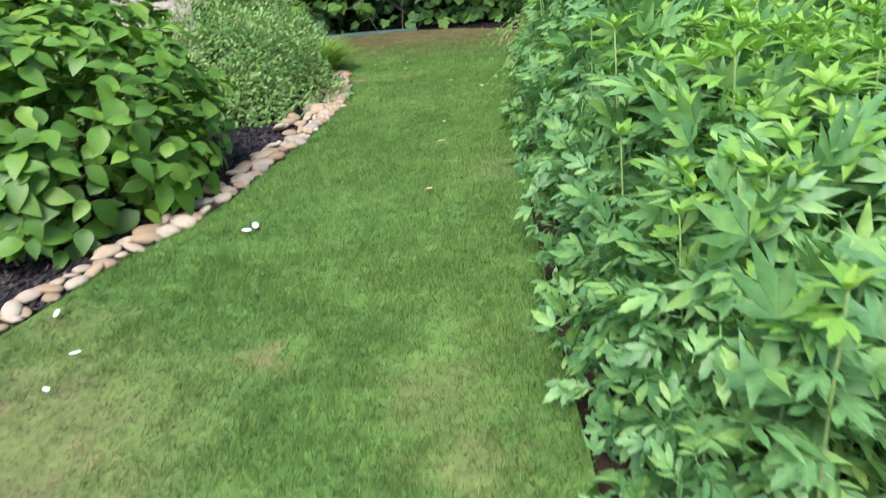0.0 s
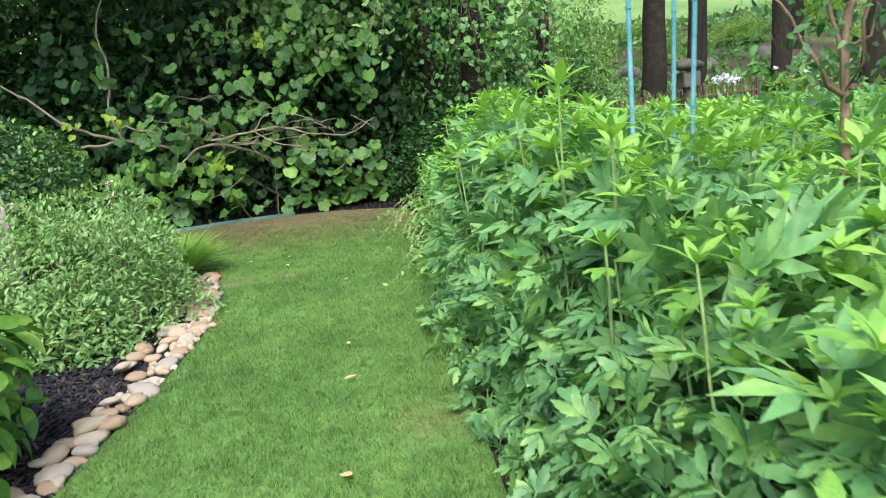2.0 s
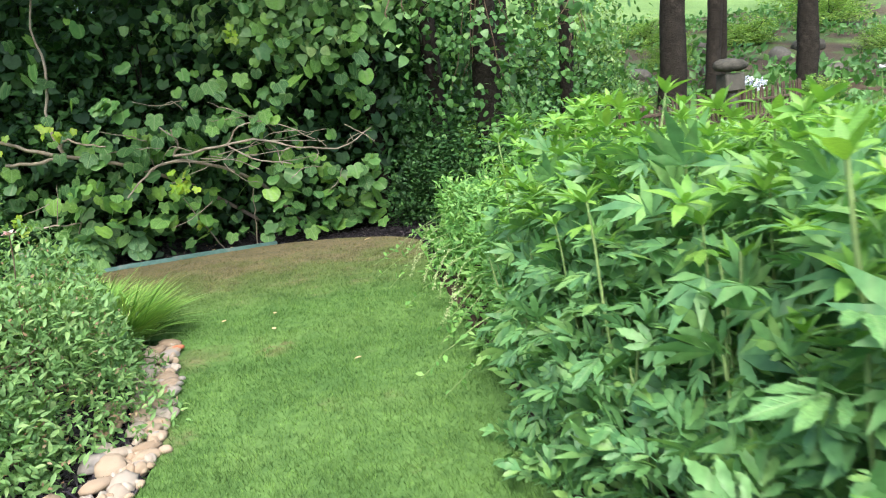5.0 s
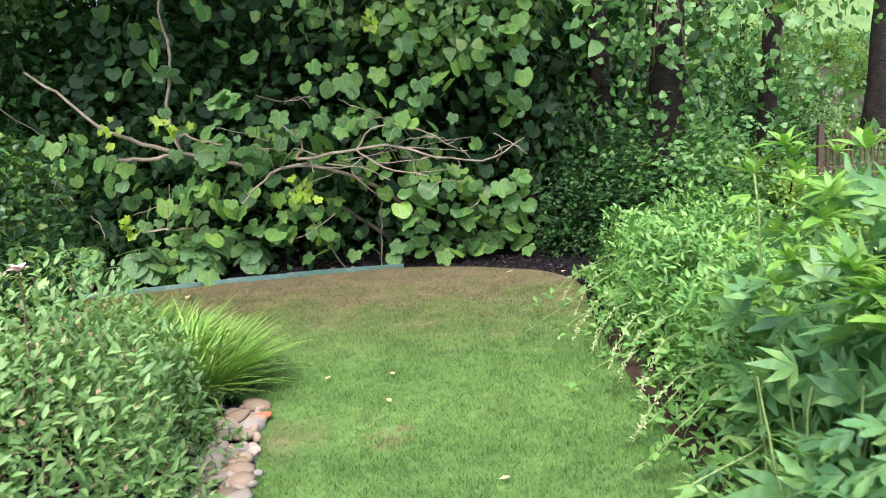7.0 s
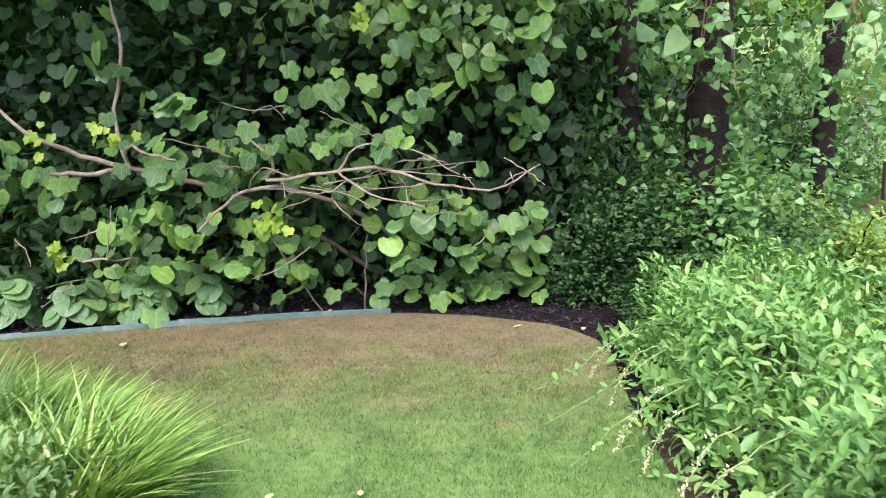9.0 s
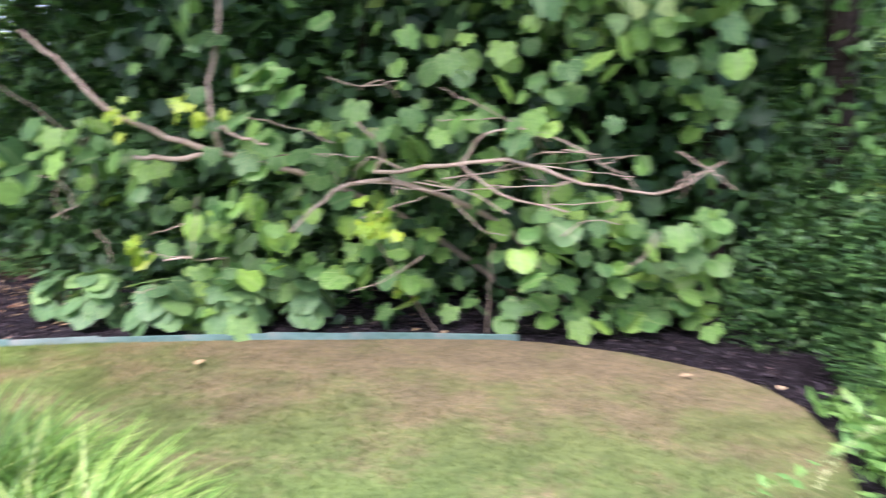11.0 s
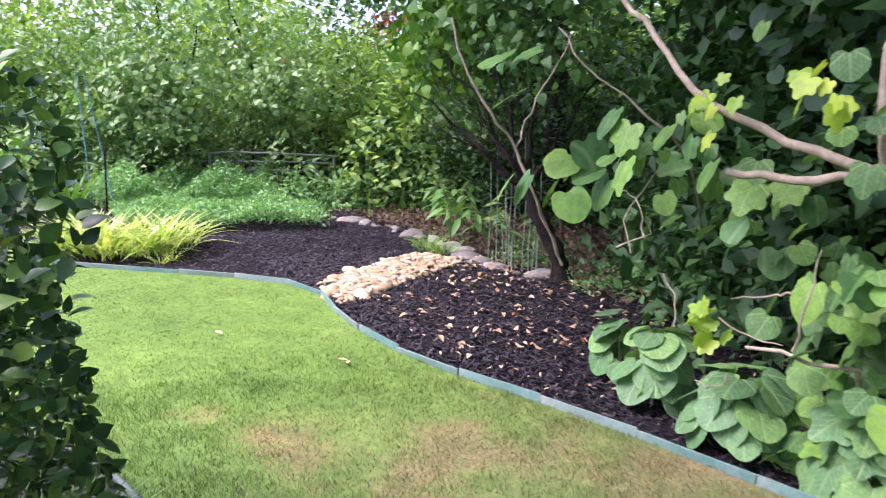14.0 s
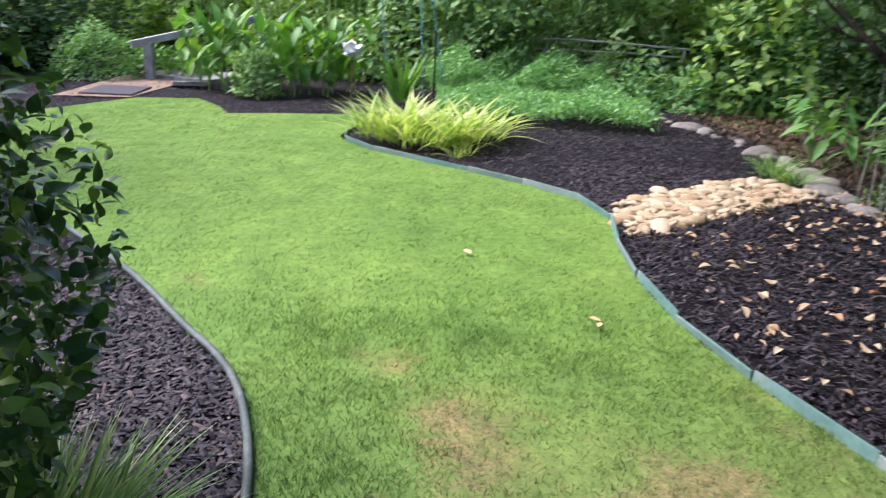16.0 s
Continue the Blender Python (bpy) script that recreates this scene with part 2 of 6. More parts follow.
M_TWIG = rough_mat("twig", [(0.3, (0.10, 0.065, 0.04)), (0.7, (0.22, 0.16, 0.10))], 9, 0.85, 50, 0.4, 0.005)
M_STEM = rough_mat("green_stem", [(0.3, (0.16, 0.26, 0.08)), (0.7, (0.28, 0.38, 0.14))], 9, 0.6, 50, 0.2, 0.003)
M_POLE = rough_mat("coated_pole", [(0.3, (0.05, 0.22, 0.24)), (0.6, (0.16, 0.34, 0.40)), (0.8, (0.40, 0.50, 0.56))], 4, 0.5, 40, 0.2, 0.003)
M_CANE = rough_mat("grey_cane", [(0.3, (0.14, 0.16, 0.12)), (0.7, (0.30, 0.32, 0.25))], 9, 0.75, 50, 0.3, 0.003)
M_WOOD = rough_mat("weathered_wood", [(0.3, (0.22, 0.21, 0.20)), (0.7, (0.42, 0.42, 0.42))], 5, 0.8, 30, 0.5, 0.01)
M_FENCE = rough_mat("brown_fence", [(0.3, (0.05, 0.034, 0.024)), (0.7, (0.12, 0.085, 0.06))], 5, 0.85, 30, 0.5, 0.01)
M_PAPER = rough_mat("white_scrap", [(0.3, (0.72, 0.75, 0.76)), (0.7, (0.85, 0.86, 0.86))], 20, 0.6, 80, 0.2, 0.002)
M_PICKET = rough_mat("weathered_picket", [(0.3, (0.24, 0.21, 0.18)), (0.5, (0.36, 0.33, 0.29)), (0.7, (0.46, 0.43, 0.39))], 6, 0.85, 30, 0.5, 0.006)
M_PETAL = rough_mat("white_petal", [(0.3, (0.82, 0.82, 0.8)), (0.7, (0.9, 0.9, 0.88))], 30, 0.6, 80, 0.2, 0.002)
M_CREAM = rough_mat("cream_flower", [(0.3, (0.32, 0.42, 0.17)), (0.7, (0.50, 0.55, 0.30))], 30, 0.7, 80, 0.2, 0.002)
M_BLUEBLOOM = rough_mat("pale_blue_floret", [(0.3, (0.55, 0.60, 0.74)), (0.7, (0.74, 0.77, 0.84))], 30, 0.7, 80, 0.2, 0.002)
M_PINK = rough_mat("pink_petal", [(0.3, (0.75, 0.42, 0.42)), (0.7, (0.86, 0.66, 0.60))], 30, 0.6, 80, 0.2, 0.002)
M_RED = rough_mat("red_seed", [(0.3, (0.28, 0.06, 0.03)), (0.7, (0.45, 0.13, 0.07))], 30, 0.6, 80, 0.3, 0.003)
M_TERRACOTTA = rough_mat("terracotta", [(0.3, (0.42, 0.13, 0.06)), (0.7, (0.55, 0.2, 0.1))], 9, 0.85, 50, 0.3, 0.004)
M_DRY = leaf_mat("dry_leaf", [(0.0, (0.34, 0.22, 0.12)), (0.4, (0.46, 0.34, 0.2)), (0.8, (0.58, 0.47, 0.3)), (1.0, (0.38, 0.17, 0.08))], 0.75, 0.1)

M_PALE_LEAF = leaf_mat("bleached_leaf", [(0.0, (0.46, 0.34, 0.18)), (0.5, (0.6, 0.49, 0.29)), (1.0, (0.5, 0.36, 0.17))], 0.75, 0.1)
G = lambda a, b, c, d: [(0.0, a), (0.4, b), (0.75, c), (1.0, d)]
M_CONE = leaf_mat("coneflower_leaf", G((0.10, 0.25, 0.10), (0.14, 0.325, 0.12), (0.18, 0.38, 0.13), (0.24, 0.44, 0.125)), 0.45, 0.3, veins=0.3, relief=0.5)
M_CROWN = leaf_mat("young_coneflower_leaf", G((0.15, 0.34, 0.06), (0.18, 0.385, 0.07), (0.22, 0.43, 0.075), (0.27, 0.47, 0.08)), 0.5, 0.35)
M_HYD = leaf_mat("hydrangea_leaf", G((0.055, 0.15, 0.02), (0.082, 0.205, 0.026), (0.12, 0.265, 0.034), (0.19, 0.345, 0.05)), 0.45, 0.25, 0.45)
M_SPI = leaf_mat("spirea_leaf", G((0.12, 0.25, 0.075), (0.16, 0.31, 0.095), (0.20, 0.36, 0.115), (0.27, 0.41, 0.14)), 0.55, 0.3)
M_SPI_DRY = leaf_mat("spent_flower", G((0.26, 0.17, 0.08), (0.34, 0.24, 0.13), (0.4, 0.31, 0.18), (0.32, 0.18, 0.11)), 0.7, 0.1)
M_HOLLY = leaf_mat("glossy_holly_leaf", G((0.018, 0.055, 0.02), (0.034, 0.095, 0.028), (0.062, 0.15, 0.036), (0.20, 0.34, 0.07)), 0.36, 0.16, 0.35, relief=0.1)
M_FIG = leaf_mat("fig_leaf", G((0.07, 0.18, 0.06), (0.11, 0.265, 0.07), (0.165, 0.355, 0.07), (0.24, 0.45, 0.075)), 0.5, 0.28, veins=0.45, relief=0.6)
# darkened copy of fig_leaf: the hedge's inner shade is put into the colour
M_FIGSHADE = leaf_mat("shaded_fig_leaf", G((0.02, 0.062, 0.026), (0.03, 0.085, 0.032), (0.04, 0.11, 0.036), (0.06, 0.15, 0.042)), 0.55, 0.2)
M_FIGPALE = leaf_mat("greyish_fig_leaf", G((0.11, 0.25, 0.10), (0.14, 0.31, 0.12), (0.18, 0.36, 0.13), (0.21, 0.41, 0.12)), 0.5, 0.25, veins=0.45, relief=0.6)
M_FIGLIGHT = leaf_mat("light_fig_leaf", G((0.15, 0.33, 0.06), (0.18, 0.37, 0.065), (0.21, 0.42, 0.07), (0.25, 0.46, 0.08)), 0.5, 0.3, veins=0.4, relief=0.5)
M_FIGBLUE = leaf_mat("bluish_fig_leaf", G((0.09, 0.2, 0.17), (0.11, 0.24, 0.22), (0.13, 0.28, 0.26), (0.15, 0.3, 0.27)), 0.4, 0.15, veins=0.3, relief=0.4)
M_FIGYOUNG = leaf_mat("young_fig_leaf", G((0.22, 0.40, 0.03), (0.28, 0.46, 0.035), (0.33, 0.49, 0.045), (0.40, 0.52, 0.06)), 0.5, 0.35, veins=0.45, relief=0.6)
M_VINE = leaf_mat("vine_leaf", G((0.06, 0.17, 0.045), (0.09, 0.23, 0.06), (0.13, 0.29, 0.08), (0.2, 0.37, 0.12)), 0.45, 0.3)
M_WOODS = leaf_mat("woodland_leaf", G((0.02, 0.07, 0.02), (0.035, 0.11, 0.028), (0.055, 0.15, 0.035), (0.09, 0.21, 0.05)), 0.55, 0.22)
# sunlight is put into this leaf colour, paler and yellower than woodland_leaf
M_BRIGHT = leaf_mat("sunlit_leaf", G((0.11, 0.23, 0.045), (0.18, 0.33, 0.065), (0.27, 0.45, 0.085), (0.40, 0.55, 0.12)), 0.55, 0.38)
M_IVY = leaf_mat("ivy_leaf", G((0.09, 0.20, 0.06), (0.14, 0.28, 0.085), (0.21, 0.37, 0.12), (0.32, 0.45, 0.17)), 0.45, 0.3)
M_LIRIOPE = leaf_mat("strap_leaf", G((0.095, 0.24, 0.045), (0.16, 0.34, 0.065), (0.25, 0.45, 0.09), (0.42, 0.56, 0.18)), 0.4, 0.22)
M_GOLD = leaf_mat("golden_strap_leaf", G((0.24, 0.42, 0.08), (0.40, 0.54, 0.13), (0.54, 0.64, 0.20), (0.70, 0.72, 0.38)), 0.5, 0.35)
M_TRAIL = leaf_mat("trailing_leaf", G((0.10, 0.26, 0.065), (0.145, 0.335, 0.08), (0.195, 0.405, 0.10), (0.27, 0.46, 0.13)), 0.5, 0.3)
M_FERN = leaf_mat("feathery_leaf", G((0.12, 0.30, 0.10), (0.17, 0.38, 0.13), (0.23, 0.46, 0.16), (0.30, 0.52, 0.19)), 0.55, 0.35)
M_LITTER = leaf_mat("old_leaf_litter", G((0.05, 0.03, 0.018), (0.10, 0.06, 0.035), (0.16, 0.10, 0.06), (0.24, 0.16, 0.09)), 0.85, 0.05)
M_CANNA = leaf_mat("canna_leaf", G((0.07, 0.2, 0.03), (0.10, 0.27, 0.04), (0.16, 0.35, 0.05), (0.24, 0.43, 0.07)), 0.45, 0.3)

from mathutils.geometry import tessellate_polygon

# ---- mesh helpers ----
rng = np.random.default_rng(7)


def part(name, mesh, material, parent=None, label="", m=None):
    """Links a mesh or bmesh as one object, under a thing where one is given."""
    if isinstance(mesh, bmesh.types.BMesh):
        data = bpy.data.meshes.new(name)
        mesh.to_mesh(data)
        mesh.free()
        mesh = data
    if material and not mesh.materials:
        mesh.materials.append(material)
    ob = new(name, mesh)
    if parent:
        ob.parent = parent
    if m is not None:
        ob.matrix_basis = m
    if label:
        ob["label"] = label
    return ob


def thing(name, label, category, group="", kind="", at=None):
    ob = new(name)
    ob.empty_display_size = 0.1
    if at is not None:
        ob.matrix_basis = at if isinstance(at, Matrix) else Matrix.Translation(at)
    return tagged(ob, label, category, group, kind)


def mesh_of(name, verts, faces, smooth=True):
    """A mesh from arrays; all faces have the same number of corners."""
    me = bpy.data.meshes.new(name)
    verts, faces = np.asarray(verts, np.float32), np.asarray(faces, np.int32)
    k = faces.shape[1]
    me.vertices.add(len(verts))
    me.vertices.foreach_set("co", verts.ravel())
    me.loops.add(faces.size)
    me.loops.foreach_set("vertex_index", faces.ravel())
    me.polygons.add(len(faces))
    me.polygons.foreach_set("loop_start", np.arange(0, faces.size, k, dtype=np.int32))
    me.polygons.foreach_set("use_smooth", np.full(len(faces), smooth))
    me.update(calc_edges=True)
    return me


def blade_leaf(length=1.0, width=0.5, stations=4, belly=0.4, fold=0.12, droop=0.25, heart=0.0):
    """A pointed leaf along +y, folded at its midrib and drooping, as triangles."""
    v, f = [], []
    for i in range(stations + 1):
        s = i / stations
        w = width / 2 * (math.sin(math.pi * s ** (math.log(0.5) / math.log(belly)))) if 0 < s < 1 else 0.0
        z = -droop * s * s * length
        y = s * length
        if i in (0, stations):
            v.append((0, y, z))
        else:
            back = heart * length * (1 - s) ** 3
            v += [(-w, y - back, z + fold * w), (0, y, z), (w, y - back, z + fold * w)]
    last = len(v) - 1
    f += [(0, 2, 1), (0, 3, 2)]
    for i in range(stations - 2):
        a, b = 1 + 3 * i, 4 + 3 * i
        f += [(a, a + 1, b + 1), (a, b + 1, b), (a + 1, a + 2, b + 2), (a + 1, b + 2, b + 1)]
    a = last - 3
    f += [(a, a + 1, last), (a + 1, a + 2, last)]
    return np.array(v), np.array(f)


def lobed_leaf(lobes, droop=0.25, fold=0.15, stalk=0.0):
    """A leaf of several lobes: each (angle, length, width, foot) with coarse forward teeth round its own rib."""
    v, f = [], []
    half = ((0.0, 0.05), (0.2, 0.2), (0.38, 0.43), (0.45, 0.36), (0.6, 0.5), (0.66, 0.36), (0.8, 0.34), (0.84, 0.2), (1.0, 0.0))
    for ang, ln, wd, foot in lobes:
        ca, sa = math.cos(radians(ang)), math.sin(radians(ang))
        k = len(v)
        for u, w in half:
            for side in (-1, 0, 1):
                x, y = side * w * wd, (u if side else max(0.0, u - 0.05 if u < 1 else u)) * ln
                px, py = x * ca + y * sa, -x * sa + y * ca + foot + stalk
                v.append((px, py, fold * abs(x) * 2 - droop * (px * px + py * py) + 0.012 * math.sin(9 * u + 2 * side)))
        for i in range(len(half) - 1):
            a, b = k + 3 * i, k + 3 * i + 3
            f += [(a, a + 1, b + 1), (a, b + 1, b), (a + 1, a + 2, b + 2), (a + 1, b + 2, b + 1)]
    if stalk:
        k, r = len(v), 0.016
        v += [(-r, 0, 0), (r, 0, 0), (-r, stalk + 0.1, -droop * stalk * stalk + 0.004), (r, stalk + 0.1, -droop * stalk * stalk + 0.004)]
        f += [(k, k + 1, k + 3), (k, k + 3, k + 2)]
    return np.array(v), np.array(f)


def lobed_far(lobes, droop=0.3, stalk=0.2):
    """The same cut leaf, lighter, for plants inside a mass: one folded lozenge a lobe."""
    v, f = [], []
    for ang, ln, wd in lobes:
        ca, sa = math.cos(radians(ang)), math.sin(radians(ang))
        k = len(v)
        for x, y, z in ((0, 0, 0), (-wd / 2, 0.5 * ln, 0.03), (0, 0.5 * ln, 0), (wd / 2, 0.5 * ln, 0.03), (0, ln, 0)):
            px, py = x * ca + y * sa, -x * sa + y * ca + stalk
            v.append((px, py, z - droop * (px * px + py * py)))
        f += [(k, k + 2, k + 1), (k, k + 3, k + 2), (k + 1, k + 2, k + 4), (k + 2, k + 3, k + 4)]
    return np.array(v), np.array(f)


def round_lobed(lobes, base=0.34, notch=0.5, droop=0.25, cup=0.1, count=26):
    """A broad leaf with rounded lobes: lobes are (angle, reach, spread in degrees) round a heart-shaped base."""
    v, f = [(0, 0.36, 0.02)], []
    for ring in (0.55, 1.0):
        for i in range(count):
            a = -180 + 360 * (i + 0.5) / count
            r = base + max(w * math.exp(-((a - t) / s) ** 2) for t, w, s in lobes)
            r *= 1 - notch * math.exp(-((abs(a) - 180) / 22) ** 2)
            x, y = ring * r * math.sin(radians(a)), 0.36 + ring * r * math.cos(radians(a))
            v.append((x, y, cup * abs(x) - droop * (x * x + (y - 0.3) ** 2) + (0.012 * math.sin(a * 0.21) if ring == 1.0 else 0)))
    for i in range(count):
        j = (i + 1) % count
        f += [(0, 1 + j, 1 + i), (1 + i, 1 + j, 1 + count + j), (1 + i, 1 + count + j, 1 + count + i)]
    return np.array(v), np.array(f)[:, ::-1]


def bases(out, tilt_up, n, loose=0.75):
    """n leaf frames: y runs loosely away from the plant, bent up by tilt_up; z, the upper face, turns outward and to the sky."""
    y = out * 0.6 + np.array([0, 0, 1.0]) * tilt_up * 0.7 + rng.normal(0, loose, (n, 3))
    y /= np.linalg.norm(y, axis=1, keepdims=True) + 1e-9
    face = out * 0.8 + np.array([0, 0, 0.9]) + rng.normal(0, 0.35, (n, 3))
    x = np.cross(y, face)
    x /= np.linalg.norm(x, axis=1, keepdims=True) + 1e-9
    z = np.cross(x, y)
    return np.stack([x, y, z], axis=2)


def scatter(name, leaf, pos, frames, sizes):
    """One mesh of many copies of a leaf."""
    v, f = leaf
    n, k = len(pos), len(v)
    V = np.einsum("nij,kj->nki", frames, v) * sizes[:, None, None] + pos[:, None, :]
    F = f[None] + (np.arange(n) * k)[:, None, None]
    return mesh_of(name, V.reshape(-1, 3), F.reshape(-1, f.shape[1]))


def tube(points, r0, r1, sides=6, wobble=0.0, name="tube"):
    """A tapered round limb along points."""
    P = np.array(points, float)
    t = np.linspace(0, 1, len(P))
    fine = np.linspace(0, 1, max(len(P) * 3, 4))
    Q = np.stack([np.interp(fine, t, P[:, i]) for i in range(3)], 1)
    for _ in range(2):
        Q[1:-1] = (Q[:-2] + 2 * Q[1:-1] + Q[2:]) / 4
    if wobble:
        Q[1:-1] += rng.normal(0, wobble, Q[1:-1].shape)
    T = np.gradient(Q, axis=0)
    T /= np.linalg.norm(T, axis=1, keepdims=True) + 1e-9
    ref = np.where(np.abs(T[:, 2:3]) > 0.9, np.array([[1.0, 0, 0]]), np.array([[0, 0, 1.0]]))
    A = np.cross(T, ref)
    A /= np.linalg.norm(A, axis=1, keepdims=True)
    B = np.cross(T, A)
    R = (r0 + (r1 - r0) * fine) * (1 + (rng.normal(0, 0.06, len(fine)) if wobble else 0))
    a = np.linspace(0, 2 * np.pi, sides, endpoint=False)
    V = Q[:, None] + R[:, None, None] * (np.cos(a)[None, :, None] * A[:, None] + np.sin(a)[None, :, None] * B[:, None])
    n = len(Q)
    F = [(i * sides + j, i * sides + (j + 1) % sides, (i + 1) * sides + (j + 1) % sides, (i + 1) * sides + j) for i in range(n - 1) for j in range(sides)]
    me = mesh_of(name, V.reshape(-1, 3), F)
    return me


def joined(name, meshes):
    bm = bmesh.new()
    for me in meshes:
        bm.from_mesh(me)
        bpy.data.meshes.remove(me)
    out = bpy.data.meshes.new(name)
    bm.to_mesh(out)
    bm.free()
    return out


def box_mesh(sx, sy, sz, bevel=0.0, name="box"):
    bm = bmesh.new()
    bmesh.ops.create_cube(bm, size=1, matrix=Matrix.Diagonal((sx, sy, sz, 1)))
    if bevel:
        bmesh.ops.bevel(bm, geom=bm.edges[:], offset=bevel, segments=1, affect="EDGES")
    me = bpy.data.meshes.new(name)
    bm.to_mesh(me)
    bm.free()
    return me


def stone_mesh(seed, flat=0.5):
    bm = bmesh.new()
    bmesh.ops.create_icosphere(bm, subdivisions=2, radius=0.5)
    for v in bm.verts:
        d = 1 + 0.22 * noise.noise(v.co * 2.2 + Vector((seed * 7.3, 0, 0))) + 0.08 * noise.noise(v.co * 5 + Vector((0, seed * 3.1, 0)))
        v.co *= d
        v.co.z *= flat
    for f in bm.faces:
        f.smooth = True
    me = bpy.data.meshes.new("stone")
    bm.to_mesh(me)
    bm.free()
    return me


def turned(p, yaw, s=1.0, rx=0.0, ry=0.0):
    q = pose(*p, rx, ry, yaw)
    return q @ (Matrix.Diagonal((*s, 1)) if isinstance(s, tuple) else Matrix.Scale(s, 4))


def smooth_line(points, passes=2, closed=False):
    P = np.array(points, float)
    for _ in range(passes):
        A, B = (P, np.roll(P, -1, 0)) if closed else (P[:-1], P[1:])
        Q = np.stack([0.75 * A + 0.25 * B, 0.25 * A + 0.75 * B], 1).reshape(-1, P.shape[1])
        P = Q if closed else np.vstack([P[:1], Q, P[-1:]])
    return P


def resample(P, step):
    d = np.r_[0, np.cumsum(np.linalg.norm(np.diff(P, axis=0), axis=1))]
    s = np.arange(0, d[-1], step)
    return np.stack([np.interp(s, d, P[:, i]) for i in range(P.shape[1])], 1)


def inside(poly, x, y):
    r = np.zeros(len(x), bool)
    for (x0, y0), (x1, y1) in zip(poly, np.roll(poly, -1, 0)):
        c = ((y0 > y) != (y1 > y)) & (x < (x1 - x0) * (y - y0) / (y1 - y0 + 1e-12) + x0)
        r ^= c
    return r


def patchy(x, y, cell, seed):
    """Smooth random values from 0 to 1 over the plan, in patches of the given size."""
    table = np.random.default_rng(seed).random((256, 256))
    u, v = x / cell, y / cell
    i, j = np.floor(u).astype(int), np.floor(v).astype(int)
    a, b = u - i, v - j
    a, b = a * a * (3 - 2 * a), b * b * (3 - 2 * b)
    at = lambda p, q: table[p % 256, q % 256]
    return (at(i, j) * (1 - a) + at(i + 1, j) * a) * (1 - b) + (at(i, j + 1) * (1 - a) + at(i + 1, j + 1) * a) * b


# ---- ground, lawn, beds ----
LAWN_RIGHT = [(0.63, -4), (0.63, 1.7), (0.6, 2.4), (0.6, 3.2), (0.6, 4.3), (0.7, 5.6), (0.78, 6.4), (0.85, 7.3), (0.85, 8.3), (0.87, 9.3), (0.92, 10.3), (1.06, 11.3), (0.8, 11.9), (0.45, 12.12), (0.1, 12.33)]
EDGE_FAR = [(0.1, 12.33), (-0.65, 12.55), (-1.4, 12.45), (-2.37, 12.28), (-3.2, 12.12), (-4.3, 11.83), (-4.68, 11.66), (-5.4, 11.46), (-6.1, 11.4), (-6.8, 11.43), (-7.3, 11.52), (-7.75, 11.53), (-8.5, 10.82), (-9.2, 9.9), (-9.6, 9.4), (-10.2, 9.02), (-10.7, 9.08)]
LAWN_BACK = [(-11.2, 9.15), (-12.0, 9.0), (-11.8, 8.2), (-11.5, 7.4), (-12.1, 7.1), (-12.75, 6.6), (-12.5, 5.8), (-10.8, 5.2), (-8.5, 6.0)]
EDGE_LEFT = [(-7.0, 7.3), (-5.99, 8.32), (-5.6, 8.7), (-5.04, 9.14), (-4.84, 9.33), (-4.53, 9.53), (-3.95, 9.72), (-3.3, 9.78), (-2.6, 9.65), (-2.0, 9.38), (-1.55, 9.02)]
BORDER = [(-1.22, 8.73), (-1.07, 8.0), (-0.98, 7.2), (-0.97, 6.6), (-1.08, 5.6), (-1.19, 4.85), (-1.24, 4.35), (-1.37, 3.9), (-1.52, 3.57), (-1.64, 3.16), (-1.75, 2.73), (-1.95, 2.1), (-2.1, 1.0), (-2.2, -4)]
lawn_poly = np.vstack([smooth_line(LAWN_RIGHT, 1), smooth_line(EDGE_FAR, 1)[1:], LAWN_BACK, EDGE_LEFT, smooth_line(BORDER, 1)])


def ground_z(x, y):
    """Height of the land: level garden, a wooded bank rising beyond the perennial bed, a gentler one behind the hedge."""
    side = np.clip((x - 2) / 5, 0, 1)
    t = np.clip((y - 12.5) / 34, 0, 1)
    rise = np.clip((y - 17) / 22, 0, 1)
    return -0.07 + side * 7.4 * t ** 1.12 + (1 - side) * 3.2 * rise * rise * (3 - 2 * rise)


def lay_ground():
    """One sheet to the horizon; it rises behind the woods."""
    g = np.sign(np.linspace(-1, 1, 121)) * np.abs(np.linspace(-1, 1, 121)) ** 3 * 400
    X, Y = np.meshgrid(g - 2, g + 8, indexing="ij")
    Z = ground_z(X, Y) + np.where(np.abs(X) < 60, 0.05 * np.sin(X * 0.7) * np.sin(Y * 0.9), 0) * np.clip((Y - 14) / 4, 0, 1)
    i, j = np.meshgrid(np.arange(120), np.arange(120), indexing="ij")
    a = (i * 121 + j).ravel()
    me = mesh_of("ground", np.stack([X, Y, Z], 2).reshape(-1, 3), np.stack([a, a + 121, a + 122, a + 1], 1))
    far = (X[:-1, :-1] > -30) & (X[:-1, :-1] < 60) & (Y[:-1, :-1] > 29) & (Y[:-1, :-1] < 70)
    a2 = (i * 121 + j)[far]
    idx, inv = np.unique(np.stack([a2, a2 + 121, a2 + 122, a2 + 1], 1), return_inverse=True)
    V2 = np.stack([X, Y, Z + 0.03], 2).reshape(-1, 3)[idx]
    tagged(part("far_lawn", mesh_of("far_lawn", V2, inv.reshape(-1, 4)), M_FARGRASS), "bright green open lawn beyond the woods", "lawn", kind="structure")
    tagged(part("ground", me, M_SOIL), "brown leaf-strewn woodland soil with patches of green", "ground", kind="structure")


